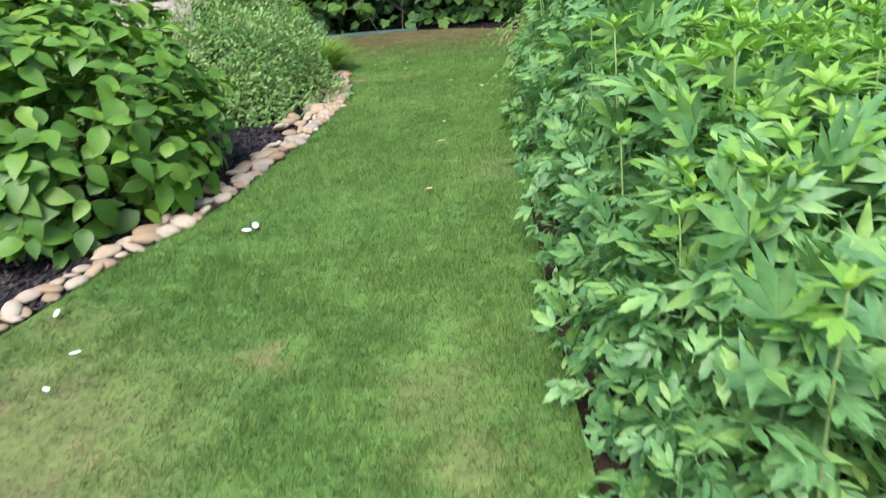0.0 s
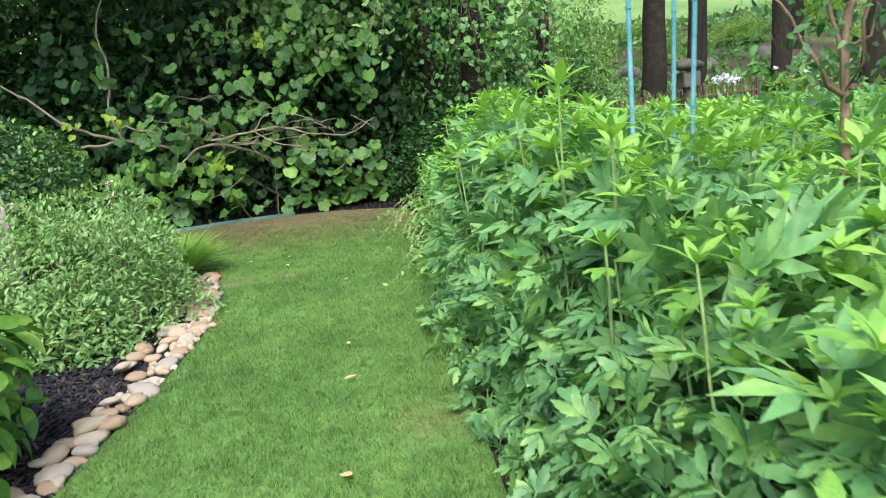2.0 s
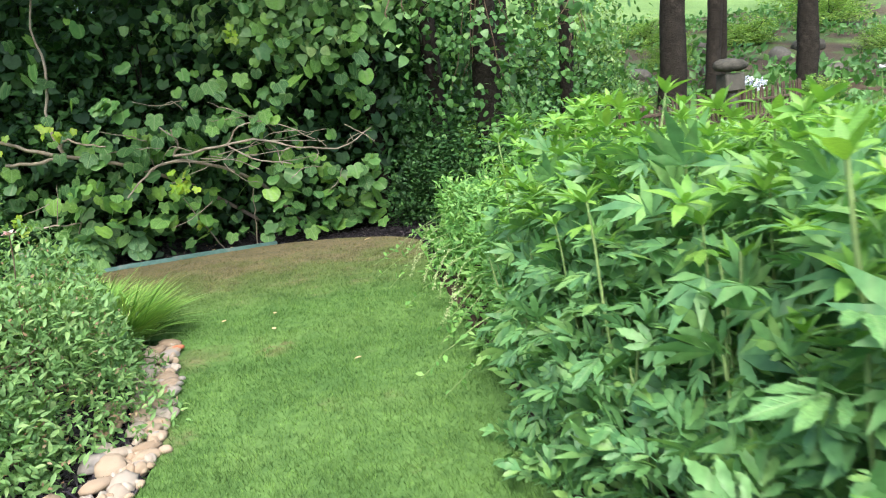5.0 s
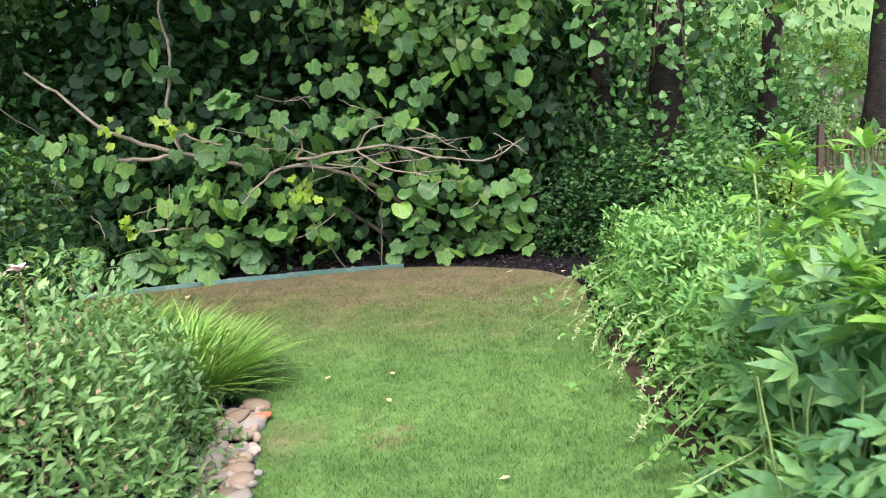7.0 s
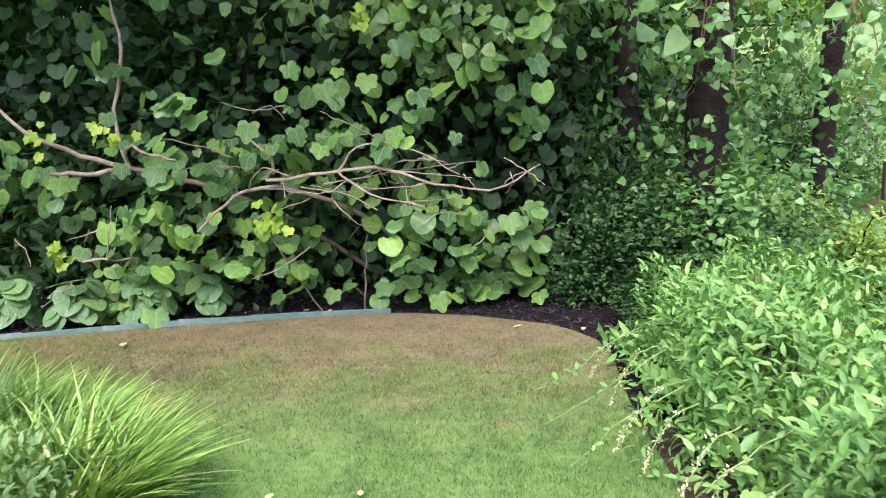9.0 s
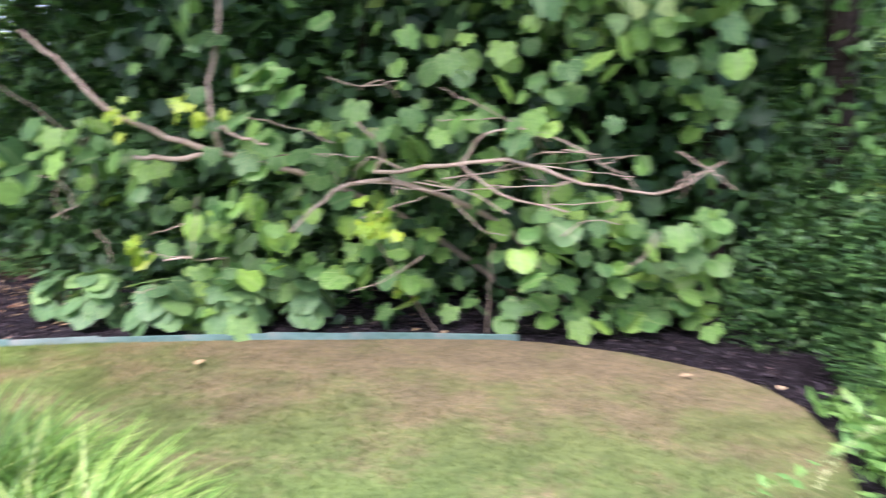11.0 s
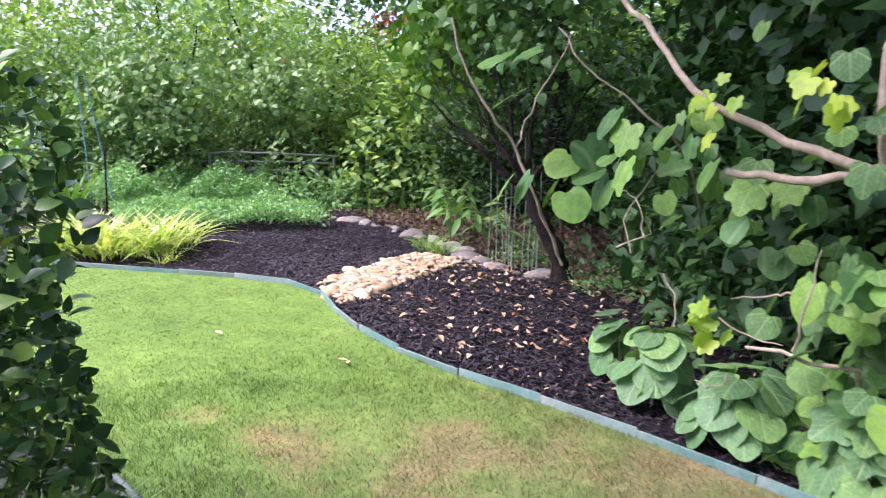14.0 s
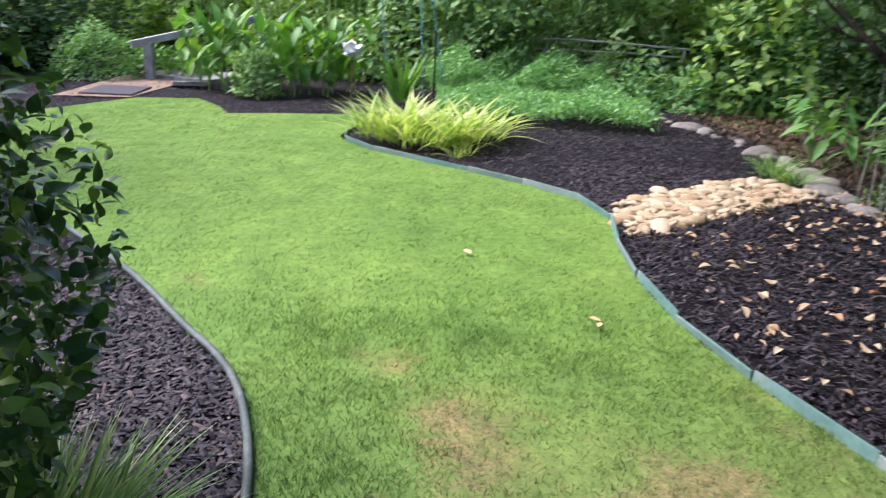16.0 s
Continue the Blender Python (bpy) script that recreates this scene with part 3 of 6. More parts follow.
def lay_lawn():
    n = len(lawn_poly)
    tris = tessellate_polygon([[Vector((x, y, 0)) for x, y in lawn_poly]])
    bm = bmesh.new()
    top = [bm.verts.new((x, y, 0.0)) for x, y in lawn_poly]
    low = [bm.verts.new((x, y, -0.06)) for x, y in lawn_poly]
    for t in tris:
        bm.faces.new([top[k] for k in t])
    for k in range(n):
        q = (k + 1) % n
        bm.faces.new((top[k], low[k], low[q], top[q]))
    bmesh.ops.recalc_face_normals(bm, faces=bm.faces[:])
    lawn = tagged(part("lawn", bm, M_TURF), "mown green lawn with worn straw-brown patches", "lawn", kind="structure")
    V = []
    for x0, x1, y0, y1, dense, w, h in ((-2.2, 1.2, 0.9, 3.6, 17000, 0.0036, 0.036), (-1.9, 1.2, 3.6, 6.5, 12000, 0.0034, 0.032), (-1.6, 1.3, 6.5, 9.2, 9000, 0.0038, 0.03), (-1.5, 1.3, 9.2, 12.7, 6500, 0.004, 0.028), (-5.4, -1.5, 9.2, 12.6, 10500, 0.0036, 0.032), (-13.7, -5.4, 5.0, 12.0, 3000, 0.0045, 0.018)):
        n = int((x1 - x0) * (y1 - y0) * dense)
        x, y = rng.uniform(x0, x1, n), rng.uniform(y0, y1, n)
        x, y = x + rng.normal(0, 0.3, n), y + rng.normal(0, 0.25, n)
        tuft = 0.55 * patchy(x, y, 0.055, 1) + 0.45 * patchy(x, y, 0.19, 2)
        thin = np.zeros(n)
        for px, py, pr, hard in WORN:
            d = np.hypot(x - px, y - py) + 0.25 * (patchy(x, y, 0.12, 3) - 0.5)
            thin = np.maximum(thin, hard * np.clip((pr - d) / (pr * 0.65), 0, 1))
        thin = np.maximum(thin, 0.75 * np.clip((y - 10.9) / 1.3, 0, 1) * np.clip((x + 4.2) / 2.0, 0, 1))
        k = inside(lawn_poly, x, y) & (rng.random(n) > 0.85 * thin) & (rng.random(n) < 0.35 + 1.1 * tuft)
        x, y, tuft, thin = x[k], y[k], tuft[k], thin[k]
        n = len(x)
        a, lean = rng.uniform(0, 2 * np.pi, n), rng.normal(0, h * 0.45, (n, 2))
        hh = h * rng.uniform(0.45, 1.0, n) * (0.55 + 0.9 * tuft) * (1 - 0.45 * thin)
        p = np.stack([x, y, np.zeros(n)], 1)
        side = np.stack([np.cos(a), np.sin(a), np.zeros(n)], 1) * w / 2
        tip = p + np.stack([lean[:, 0], lean[:, 1], hh], 1)
        V.append(np.stack([p - side, p + side, tip], 1).reshape(-1, 3))
    V = np.vstack(V)
    me = mesh_of("grass", V, np.arange(len(V)).reshape(-1, 3), False)
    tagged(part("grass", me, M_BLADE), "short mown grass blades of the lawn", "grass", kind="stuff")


def lay_mulch(name, x0, x1, y0, y1, label, chips, step=0.07, near=()):
    nx, ny = int((x1 - x0) / step), int((y1 - y0) / step)
    X, Y = np.meshgrid(np.linspace(x0, x1, nx), np.linspace(y0, y1, ny), indexing="ij")
    Z = -0.02 + 0.012 * np.sin(X * 3.1 + 1.7 * np.sin(Y * 2.3)) * np.sin(Y * 2.7) + rng.normal(0, 0.006, X.shape)
    Z -= 0.05 * inside(lawn_poly, X.ravel(), Y.ravel()).reshape(X.shape)
    i, j = np.meshgrid(np.arange(nx - 1), np.arange(ny - 1), indexing="ij")
    a = (i * ny + j).ravel()
    me = mesh_of(name, np.stack([X, Y, Z], 2).reshape(-1, 3), np.stack([a, a + ny, a + ny + 1, a + 1], 1))
    tagged(part(name, me, M_BEDSOIL if name == "soil_bed" else M_MULCH), label, "mulch", kind="structure")
    if chips:
        spots = [(x0, x1, y0, y1, chips), *near]
        xy = np.vstack([np.stack([rng.uniform(a, b, int((b - a) * (d - e) * q)), rng.uniform(e, d, int((b - a) * (d - e) * q))], 1) for a, b, e, d, q in spots])
        x, y = xy[:, 0], xy[:, 1]
        k = ~inside(lawn_poly, x, y)
        x, y = x[k], y[k]
        n = len(x)
        v = np.array([(-0.5, -0.12, 0), (0.5, -0.16, 0.02), (0.55, 0.12, 0.03), (-0.45, 0.15, 0), (0.05, 0, 0.13)])
        f = np.array([(0, 1, 4), (1, 2, 4), (2, 3, 4), (3, 0, 4)])
        e = np.array([Euler(q).to_matrix() for q in zip(rng.normal(0, 0.3, 64), rng.normal(0, 0.35, 64), rng.uniform(0, 6.28, 64))])
        me = scatter("mulch_chips", (v, f), np.stack([x, y, np.full(n, -0.012) + rng.uniform(0, 0.018, n)], 1), e[rng.integers(0, 64, n)], rng.uniform(0.018, 0.055, n))
        tagged(part("mulch_chips", me, M_CHIP), "loose black shredded bark mulch chips on the bed", "mulch", kind="stuff")


lay_ground()
lay_lawn()
lay_mulch("mulch_bed_island", -9.2, -0.6, 1.0, 9.9, "black bark mulch of the island bed", 260, near=((-6.2, -3.2, 8.2, 9.8, 5200), (-2.4, -1.0, 3.0, 8.8, 2600)))
lay_mulch("mulch_bed_far", -16.5, 1.6, 9.93, 14.3, "black bark mulch bed along the hedge", 500, 0.09, ((-9.5, -1.0, 11.4, 13.8, 1500),))
lay_mulch("soil_bed", 0.45, 6.5, -1.0, 9.9, "dark soil of the perennial bed", 60, 0.12)
lay_mulch("mulch_bed_back", -18.5, -9.25, 3.5, 9.9, "black bark mulch bed under the canna lilies", 150, 0.12)

# ---- leaf shapes shared by many plants ----
L_OVATE = blade_leaf(1, 0.62, 5, 0.42, 0.25, 0.3)
L_LANCE = blade_leaf(1, 0.36, 4, 0.42, 0.3, 0.3)
L_SMALL = blade_leaf(1, 0.5, 3, 0.45, 0.2, 0.2)
L_SPRIG = (np.array([(0, 0, 0), (-0.3, 0.42, 0.06), (0, 1.0, -0.15), (0.3, 0.42, 0.06)]), np.array([(0, 2, 1), (0, 3, 2)]))
L_HEART = blade_leaf(1, 0.95, 4, 0.34, 0.15, 0.35, 0.25)
L_STRAP = blade_leaf(1, 0.035, 6, 0.4, 0.5, 0.6)
L_SWORD = blade_leaf(1, 0.06, 5, 0.35, 0.4, 0.25)
L_CANNA = blade_leaf(1, 0.34, 5, 0.45, 0.35, 0.3)
L_CONE = lobed_leaf([(0, 0.8, 0.3, 0.3), (-33, 0.68, 0.23, 0.2), (33, 0.68, 0.23, 0.2), (-56, 0.55, 0.18, 0.03), (56, 0.55, 0.18, 0.03)], 0.3, 0.12, 0.22)
L_CONEFAR = lobed_far([(0, 1.0, 0.26), (-30, 0.82, 0.22), (30, 0.82, 0.22), (-66, 0.58, 0.19), (66, 0.58, 0.19)])
L_CONE3 = lobed_leaf([(0, 1.0, 0.36, 0.0), (-38, 0.72, 0.26, 0.08), (38, 0.72, 0.26, 0.08)], 0.3, 0.15, 0.18)
L_FIG = round_lobed([(0, 0.27, 30), (-58, 0.2, 24), (58, 0.2, 24), (-114, 0.12, 28), (114, 0.12, 28)], 0.32, 0.5, 0.22, 0.08, 34)
L_ROUND = round_lobed([(0, 0.10, 55), (-72, 0.08, 36), (72, 0.08, 36), (-128, 0.08, 34), (128, 0.08, 34)], 0.38, 0.4, 0.24, 0.12, 22)


def leaf_mesh(name, leaf, material):
    me = mesh_of(name, *leaf)
    me.materials.append(material)
    return me


def shell(n, radii, bumpy=0.12, low=0.0, depth=0.25, seed=0):
    """n places in the outer layer of a lumpy dome, with the ways they face."""
    d = rng.normal(size=(n, 3))
    d /= np.linalg.norm(d, axis=1, keepdims=True)
    d[:, 2] = np.abs(d[:, 2]) * (1 - low) + low * d[:, 2]
    lump = 1 + bumpy * (np.sin(d[:, 0] * 5 + seed) * np.sin(d[:, 1] * 6 + 2 * seed) + np.sin(d[:, 2] * 7 + seed + d[:, 0] * 3))
    r = lump * (1 - depth * rng.random(n) ** 1.7)
    return d * r[:, None] * np.array(radii), d


def bush(name, label, category, at, radii, leaf, size, count, material, twigs=9, up=0.5, bumpy=0.12, depth=0.3, group="", rise=0.0, twig_mat=None, low=0.0, extra=(), full=2.0):
    """A leafy shrub: stems from one foot and a lumpy dome of single leaves."""
    b = thing(name, label, category, group, at=at)
    p, d = shell(count, radii, bumpy, low, depth, at[0] * 3)
    p /= ((np.abs(d) ** full).sum(1) ** (1 / full))[:, None]
    p[:, 2] = np.maximum(p[:, 2] + rise, 0.02)
    part("foliage", scatter("foliage", leaf, p, bases(d, up, count), size * rng.uniform(0.6, 1.25, count)), material, b)
    for leaf2, mat2, n2, s2 in extra:
        p, d = shell(n2, radii, bumpy, low, 0.08, at[0] * 3)
        p[:, 2] = np.maximum(p[:, 2] + rise + 0.02, 0.02)
        part("tip_growth", scatter("tip_growth", leaf2, p, bases(d, 1.0, n2), s2 * rng.uniform(0.6, 1.3, n2)), mat2, b)
    stems = []
    for _ in range(twigs):
        q, _ = shell(1, radii, 0, 0, 0.3)
        e = q[0] * 0.85 + np.array([0, 0, rise])
        stems.append(tube([(rng.normal(0, 0.06), rng.normal(0, 0.06), -0.03), e * (0.35, 0.35, 0.45), e], 0.014, 0.004, 5, 0.012))
    part("stemwork", joined("stemwork", stems), twig_mat or M_TWIG, b)
    return b


# ---- hydrangea with single broad leaves ----
def hydrangea(at, radii, rosettes):
    h = thing("hydrangea", "big-leaved green hydrangea bush behind the stone border", "shrub", at=at)
    me = [leaf_mesh("leaf", L_OVATE, M_HYD), leaf_mesh("leaf", blade_leaf(1, 0.7, 5, 0.45, 0.2, 0.45), M_HYD)]
    p, d = shell(rosettes, radii, 0.08, 0.0, 0.12, 2)
    front = np.argsort(-(d @ np.array([0.6, -0.7, 0.35])))
    joined_rest = []
    for rank, k in enumerate(front):
        c, o = Vector(p[k]) + Vector((0, 0, 0.05)), Vector(d[k])
        axis = (o * 1.1 + Vector((0, 0, 0.75)) + Vector(rng.normal(0, 0.18, 3))).normalized()
        q = axis.to_track_quat("Z", "Y").to_matrix().to_4x4()
        spin = random.uniform(0, 360)
        for i in range(4):
            s = (0.175 if i < 2 else 0.125) * random.uniform(0.8, 1.2)
            m = Matrix.Translation(c) @ q @ pose(0, 0, 0.0 if i < 2 else 0.03, 0, 0, spin + 180 * i + (90 if i > 1 else 0)) @ pose(0, 0.015, 0, (-6 if i < 2 else 22) + random.uniform(-12, 12), random.uniform(-12, 12), 0) @ Matrix.Scale(s, 4)
            if rank < 74:
                part("leaf", me[i % 2], None, h, m=m)
            else:
                joined_rest.append(m)
    R = np.array([np.array(m) for m in joined_rest])
    tagged(part("rear_foliage", scatter("rear_foliage", L_OVATE, R[:, :3, 3], R[:, :3, :3], np.ones(len(R))), M_HYD, h), kind="stuff")
    for at_, r in (((0.46, 0.16, 1.34), 0.085),):
        k = 140
        q, o = shell(k, (r, r, r), 0.05, 1.0, 0.1)
        part("flower_head", scatter("flower_head", L_ROUND, q + np.array(at_), bases(o, 0.0, k), np.full(k, 0.03)), M_BLUEBLOOM, h, "pale blue-white mophead bloom")
    n = 1400
    p, d = shell(n, tuple(r * 0.86 for r in radii), 0.08, 0, 0.5, 2)
    part("inner_foliage", scatter("inner_foliage", L_OVATE, p, bases(d, 0.2, n), 0.14 * rng.uniform(0.7, 1.2, n)), M_HYD, h)
    stems = [tube([(rng.normal(0, 0.15), rng.normal(0, 0.15), -0.03), (q[0] * 0.5, q[1] * 0.5, q[2] * 0.6), q], 0.012, 0.005, 5, 0.01) for q in p[:30] * 0.95]
    for me in stems:
        part("stem", me, M_TWIG, h)


hydrangea((-2.6, 4.55, 0), (1.3, 1.38, 1.36), 470)

bush("spirea_bush", "rounded fine-leaved spirea with browned flower heads", "shrub", (-2.2, 7.45, 0), (1.12, 1.05, 0.98), L_LANCE, 0.054, 17000, M_SPI, 20, 0.6, 0.12, 0.35, full=2.5, extra=((L_SMALL, M_SPI_DRY, 1500, 0.026),))
bush("spirea_bush", "fine-leaved green spirea between the hydrangea and the pickets", "shrub", (-3.05, 6.75, 0), (0.85, 0.75, 1.0), L_LANCE, 0.056, 7500, M_SPI, 12, 0.6, 0.1, 0.3)
bush("spirea_bush", "low green spirea spilling towards the stones", "shrub", (-1.85, 6.75, 0), (0.5, 0.45, 0.5), L_LANCE, 0.058, 2500, M_SPI, 10, 0.5, 0.12, 0.3)
bush("spirea_bush", "pale green spirea beside the strap grass", "shrub", (-2.0, 8.35, 0), (0.7, 0.6, 0.62), L_LANCE, 0.052, 4200, M_SPI, 10, 0.6, 0.1, 0.3, extra=((L_SMALL, M_SPI_DRY, 350, 0.02),))
holly = bush("holly_shrub", "dark glossy clipped holly shrub on black mulch", "shrub", (-3.2, 8.6, 0), (0.9, 0.9, 0.95), L_OVATE, 0.054, 15500, M_HOLLY, 16, 0.4, 0.06, 0.3, rise=0.82, low=0.95, full=3.0, extra=((L_SMALL, M_VINE, 250, 0.04), (L_SMALL, M_SPI_DRY, 60, 0.035)))


def strap_clump(name, label, at, radius, count, length, material, leaf=L_STRAP, spread=0.75, group=""):
    c = thing(name, label, "ornamental grass", group, at=at)
    a = rng.uniform(0, 2 * np.pi, count)
    r = radius * np.sqrt(rng.random(count))
    p = np.stack([np.cos(a) * r, np.sin(a) * r, np.zeros(count)], 1)
    out = np.stack([np.cos(a), np.sin(a), np.zeros(count)], 1) * rng.uniform(0.15, spread, count)[:, None] + rng.normal(0, 0.15, (count, 3))
    y = out + np.array([0, 0, 1.0])
    y /= np.linalg.norm(y, axis=1, keepdims=True)
    x = np.cross(out + 1e-4, y)
    x /= np.linalg.norm(x, axis=1, keepdims=True) + 1e-9
    z = np.cross(x, y)
    f = np.stack([x, y, z], 2)
    size = length * rng.uniform(0.6, 1.15, count)
    if count > 90:
        tagged(part("blade_tuft", scatter("blade_tuft", leaf, p, f, size), material, c), kind="stuff")
        return c
    me = leaf_mesh("blade", leaf, material)
    for k in range(count):
        part("blade", me, None, c, m=Matrix.Translation(p[k]) @ Matrix(f[k].tolist()).to_4x4() @ Matrix.Scale(size[k], 4))
    return c


for x, y, r, n, ln, lb in ((-1.72, 8.95, 0.27, 1200, 0.46, "arching bright green strap-leaved grass by the stones"), (-2.05, 9.25, 0.26, 1000, 0.5, "arching green strap-leaved grass by the lawn edge"), (-2.5, 9.42, 0.26, 1000, 0.53, "arching green strap-leaved grass by the lawn edge"), (-2.98, 9.36, 0.22, 900, 0.38, "green strap-leaved grass before the holly"), (-3.5, 9.3, 0.2, 700, 0.34, "green strap-leaved grass before the holly")):
    strap_clump("liriope_clump", lb, (x, y, 0), r, n, ln, M_LIRIOPE, spread=0.68, group="strap grass along the island bed")

# ---- tall cut-leaved perennials ----
CONE_BIG, CONE_MID = leaf_mesh("leaf", L_CONE, M_CONE), leaf_mesh("leaf", L_CONE3, M_CONE)
CONE_TIP = leaf_mesh("young_leaf", blade_leaf(1, 0.33, 4, 0.45, 0.3, 0.25), M_CROWN)
CONE_TOP = leaf_mesh("young_leaf", L_CONE3, M_CROWN)


def stand(x, y):
    """Height of the coneflower stand: a steep leafy front, tallest in the middle of its length."""
    front = min(1.0, max(0.0, (x - 0.66 - 0.05 * max(y - 4, 0)) / 0.3))
    tall = float(np.interp(y, (0.9, 1.5, 2.2, 3.1, 4.3, 5.5, 6.8, 8.0), (0.6, 0.72, 0.9, 1.08, 1.28, 1.32, 1.36, 1.2)))
    return tall * (0.55 + 0.45 * front) * (1 - 0.14 * min(1.0, max(0.0, (x - 1.35) / 0.4))) * (1 - 0.03 * max(x - 1.8, 0))


def coneflower(height, seed):
    random.seed(seed)
    c = thing("coneflower", "tall leafy green coneflower not yet in bloom", "perennial", "perennials in the bed")
    top = (random.uniform(-0.08, 0.08), random.uniform(-0.08, 0.08), height)
    part("stem", tube([(0, 0, -0.03), (top[0] * 0.3, top[1] * 0.3, height * 0.5), top], 0.0085, 0.0045, 6, 0.004), M_STEM, c)
    n = 18
    for i in range(n):
        s = 0.14 + 0.84 * i / n
        yaw = i * 137.5 + random.uniform(-25, 25)
        p = (top[0] * s * s, top[1] * s * s, height * s)
        size = (0.172 if s < 0.7 else 0.172 - 0.18 * (s - 0.7)) * random.uniform(0.7, 1.2)
        m = pose(*p, 0, 0, yaw) @ pose(0, 0, 0, (14 if s < 0.75 else 24) + random.uniform(-18, 14), random.uniform(-20, 20), 0) @ Matrix.Scale(size, 4)
        part("leaf", (CONE_BIG if i % 4 else CONE_MID) if s < 0.88 else CONE_TOP, None, c, m=m)
    for i in range(6):
        part("young_leaf", CONE_TIP, None, c, m=pose(*top, 0, 0, i * 137.5 + random.uniform(-15, 15)) @ pose(0, 0, -0.012, 34 + 8 * i + random.uniform(-8, 8), random.uniform(-15, 15), 0) @ Matrix.Scale(random.uniform(0.10, 0.15) * (1.1 - 0.07 * i), 4))
    return c


kinds = [coneflower(h, 10 + k) for k, h in enumerate((1.2, 1.35, 1.48, 1.58))]
random.seed(5)
placed = [(0.98, 3.12), (1.0, 4.36), (0.98, 2.05), (0.95, 2.6), (1.0, 3.7)]
while len(placed) < 155:
    x, y = random.uniform(0.78, 3.0), random.uniform(0.9, 7.6)
    if x > 1.7 and random.random() < 0.4:
        continue
    if x < 0.8 + 0.06 * max(y - 4, 0) or any((x - a) ** 2 + (y - b) ** 2 < 0.026 for a, b in placed):
        continue
    if math.hypot(x - 0.37, y - 0.16) < 1.2:
        continue
    placed.append((x, y))
for k, (x, y) in enumerate(placed):
    s = (1.46 if (x, y) == (1.0, 4.36) else stand(x, y) * random.uniform(0.76, 1.12)) / (1.2, 1.35, 1.48, 1.58)[k % 4]
    m = pose(x, y, 0, random.uniform(-5, 5), random.uniform(-7, 3), random.uniform(0, 360)) @ Matrix.Diagonal(((0.35 + 0.65 * s,) * 2 + (s, 1)))
    if k < 4:
        kinds[k].matrix_basis = m
    else:
        copy = copy_thing(kinds[k % 4], m)
        copy.matrix_basis = m


def leafy_drift(name, label, x0, x1, y0, y1, h0, h1, n, leaf, size, material, category="perennial"):
    """A mass of plants too close-set to tell apart."""
    x, y = rng.uniform(x0, x1, n), rng.uniform(y0, y1, n)
    z = h0 + (h1 - h0) * (0.5 + 0.5 * np.sin(x * 3.1 + np.sin(y * 2.7)) * np.sin(y * 3.7 + x)) * rng.random(n) ** 0.35
    z *= 0.25 + 0.75 * rng.random(n) ** 0.4
    a = rng.uniform(0, 2 * np.pi, n)
    d = np.stack([np.cos(a), np.sin(a), np.zeros(n)], 1)
    me = scatter(name, leaf, np.stack([x, y, z], 1), bases(d, 0.5, n), size * rng.uniform(0.6, 1.25, n))
    return tagged(part(name, me, material), label, category, kind="stuff")


def stand_mass(name, label, x0, x1, y0, y1, lo, hi, n, leaf, size, material, tilt=0.5, cap=9.0):
    """Leaves that fill the coneflower stand between two shares of its height."""
    x, y = rng.uniform(x0, x1, n), rng.uniform(y0, y1, n)
    z = np.array([min(cap, stand(p, q)) for p, q in zip(x, y)]) * rng.uniform(lo, hi, n) * (0.9 + 0.16 * patchy(x, y, 0.4, 9))
    a = rng.uniform(0, 2 * np.pi, n)
    d = np.stack([np.cos(a), np.sin(a), np.zeros(n)], 1)
    me = scatter(name, leaf, np.stack([x, y, z], 1), bases(d, tilt, n, 0.4), size * rng.uniform(0.6, 1.25, n))
    return tagged(part(name, me, material), label, "perennial", kind="stuff")


def rosette(count, size):
    """A crown of young leaves seen from above, as one shape."""
    v0, f0 = blade_leaf(size, 0.32 * size, 3, 0.45, 0.3, 0.3)
    V, F = [], []
    for i in range(count):
        m = np.array((pose(0, 0, 0, 0, 0, i * 137.5) @ pose(0, 0, 0, 15 + 60 * i / count, 0, 0)).to_3x3())
        V.append(v0 @ m.T * (1.15 - 0.5 * i / count))
        F.append(f0 + i * len(v0))
    return np.vstack(V), np.vstack(F)


def crowns(name, label, x0, x1, y0, y1, n, cap=9.0):
    x, y = rng.uniform(x0, x1, n), rng.uniform(y0, y1, n)
    z = np.array([min(cap, stand(p, q)) for p, q in zip(x, y)]) * rng.uniform(0.8, 1.07, n)
    e = np.array([np.array(pose(0, 0, 0, random.gauss(0, 14), random.gauss(0, 14), random.uniform(0, 360)).to_3x3()) for _ in range(n)])
    tagged(part(name, scatter(name, rosette(9, 1.0), np.stack([x, y, z], 1), e, rng.uniform(0.065, 0.115, n)), M_CROWN), label, "perennial", kind="stuff")


stand_mass("coneflower_drift", "dense green coneflower stand at the back of the bed", 2.8, 6.4, 1.0, 9.5, 0.45, 0.97, 5200, L_CONEFAR, 0.21, M_CONE, cap=1.14)
stand_mass("coneflower_foliage", "dense interlaced coneflower leaves within the bed", 0.9, 3.0, 1.4, 7.5, 0.4, 0.95, 6500, L_CONEFAR, 0.155, M_CONE)
stand_mass("undergrowth", "shaded low leaves under the coneflowers", 0.78, 3.0, 0.9, 7.4, 0.08, 0.45, 2600, L_CONEFAR, 0.15, M_CONE)
stand_mass("edge_foliage", "toothed coneflower leaves facing the lawn", 0.72, 0.98, 1.3, 6.6, 0.1, 0.85, 1300, L_CONE, 0.12, M_CONE, 0.3)
stalks = []
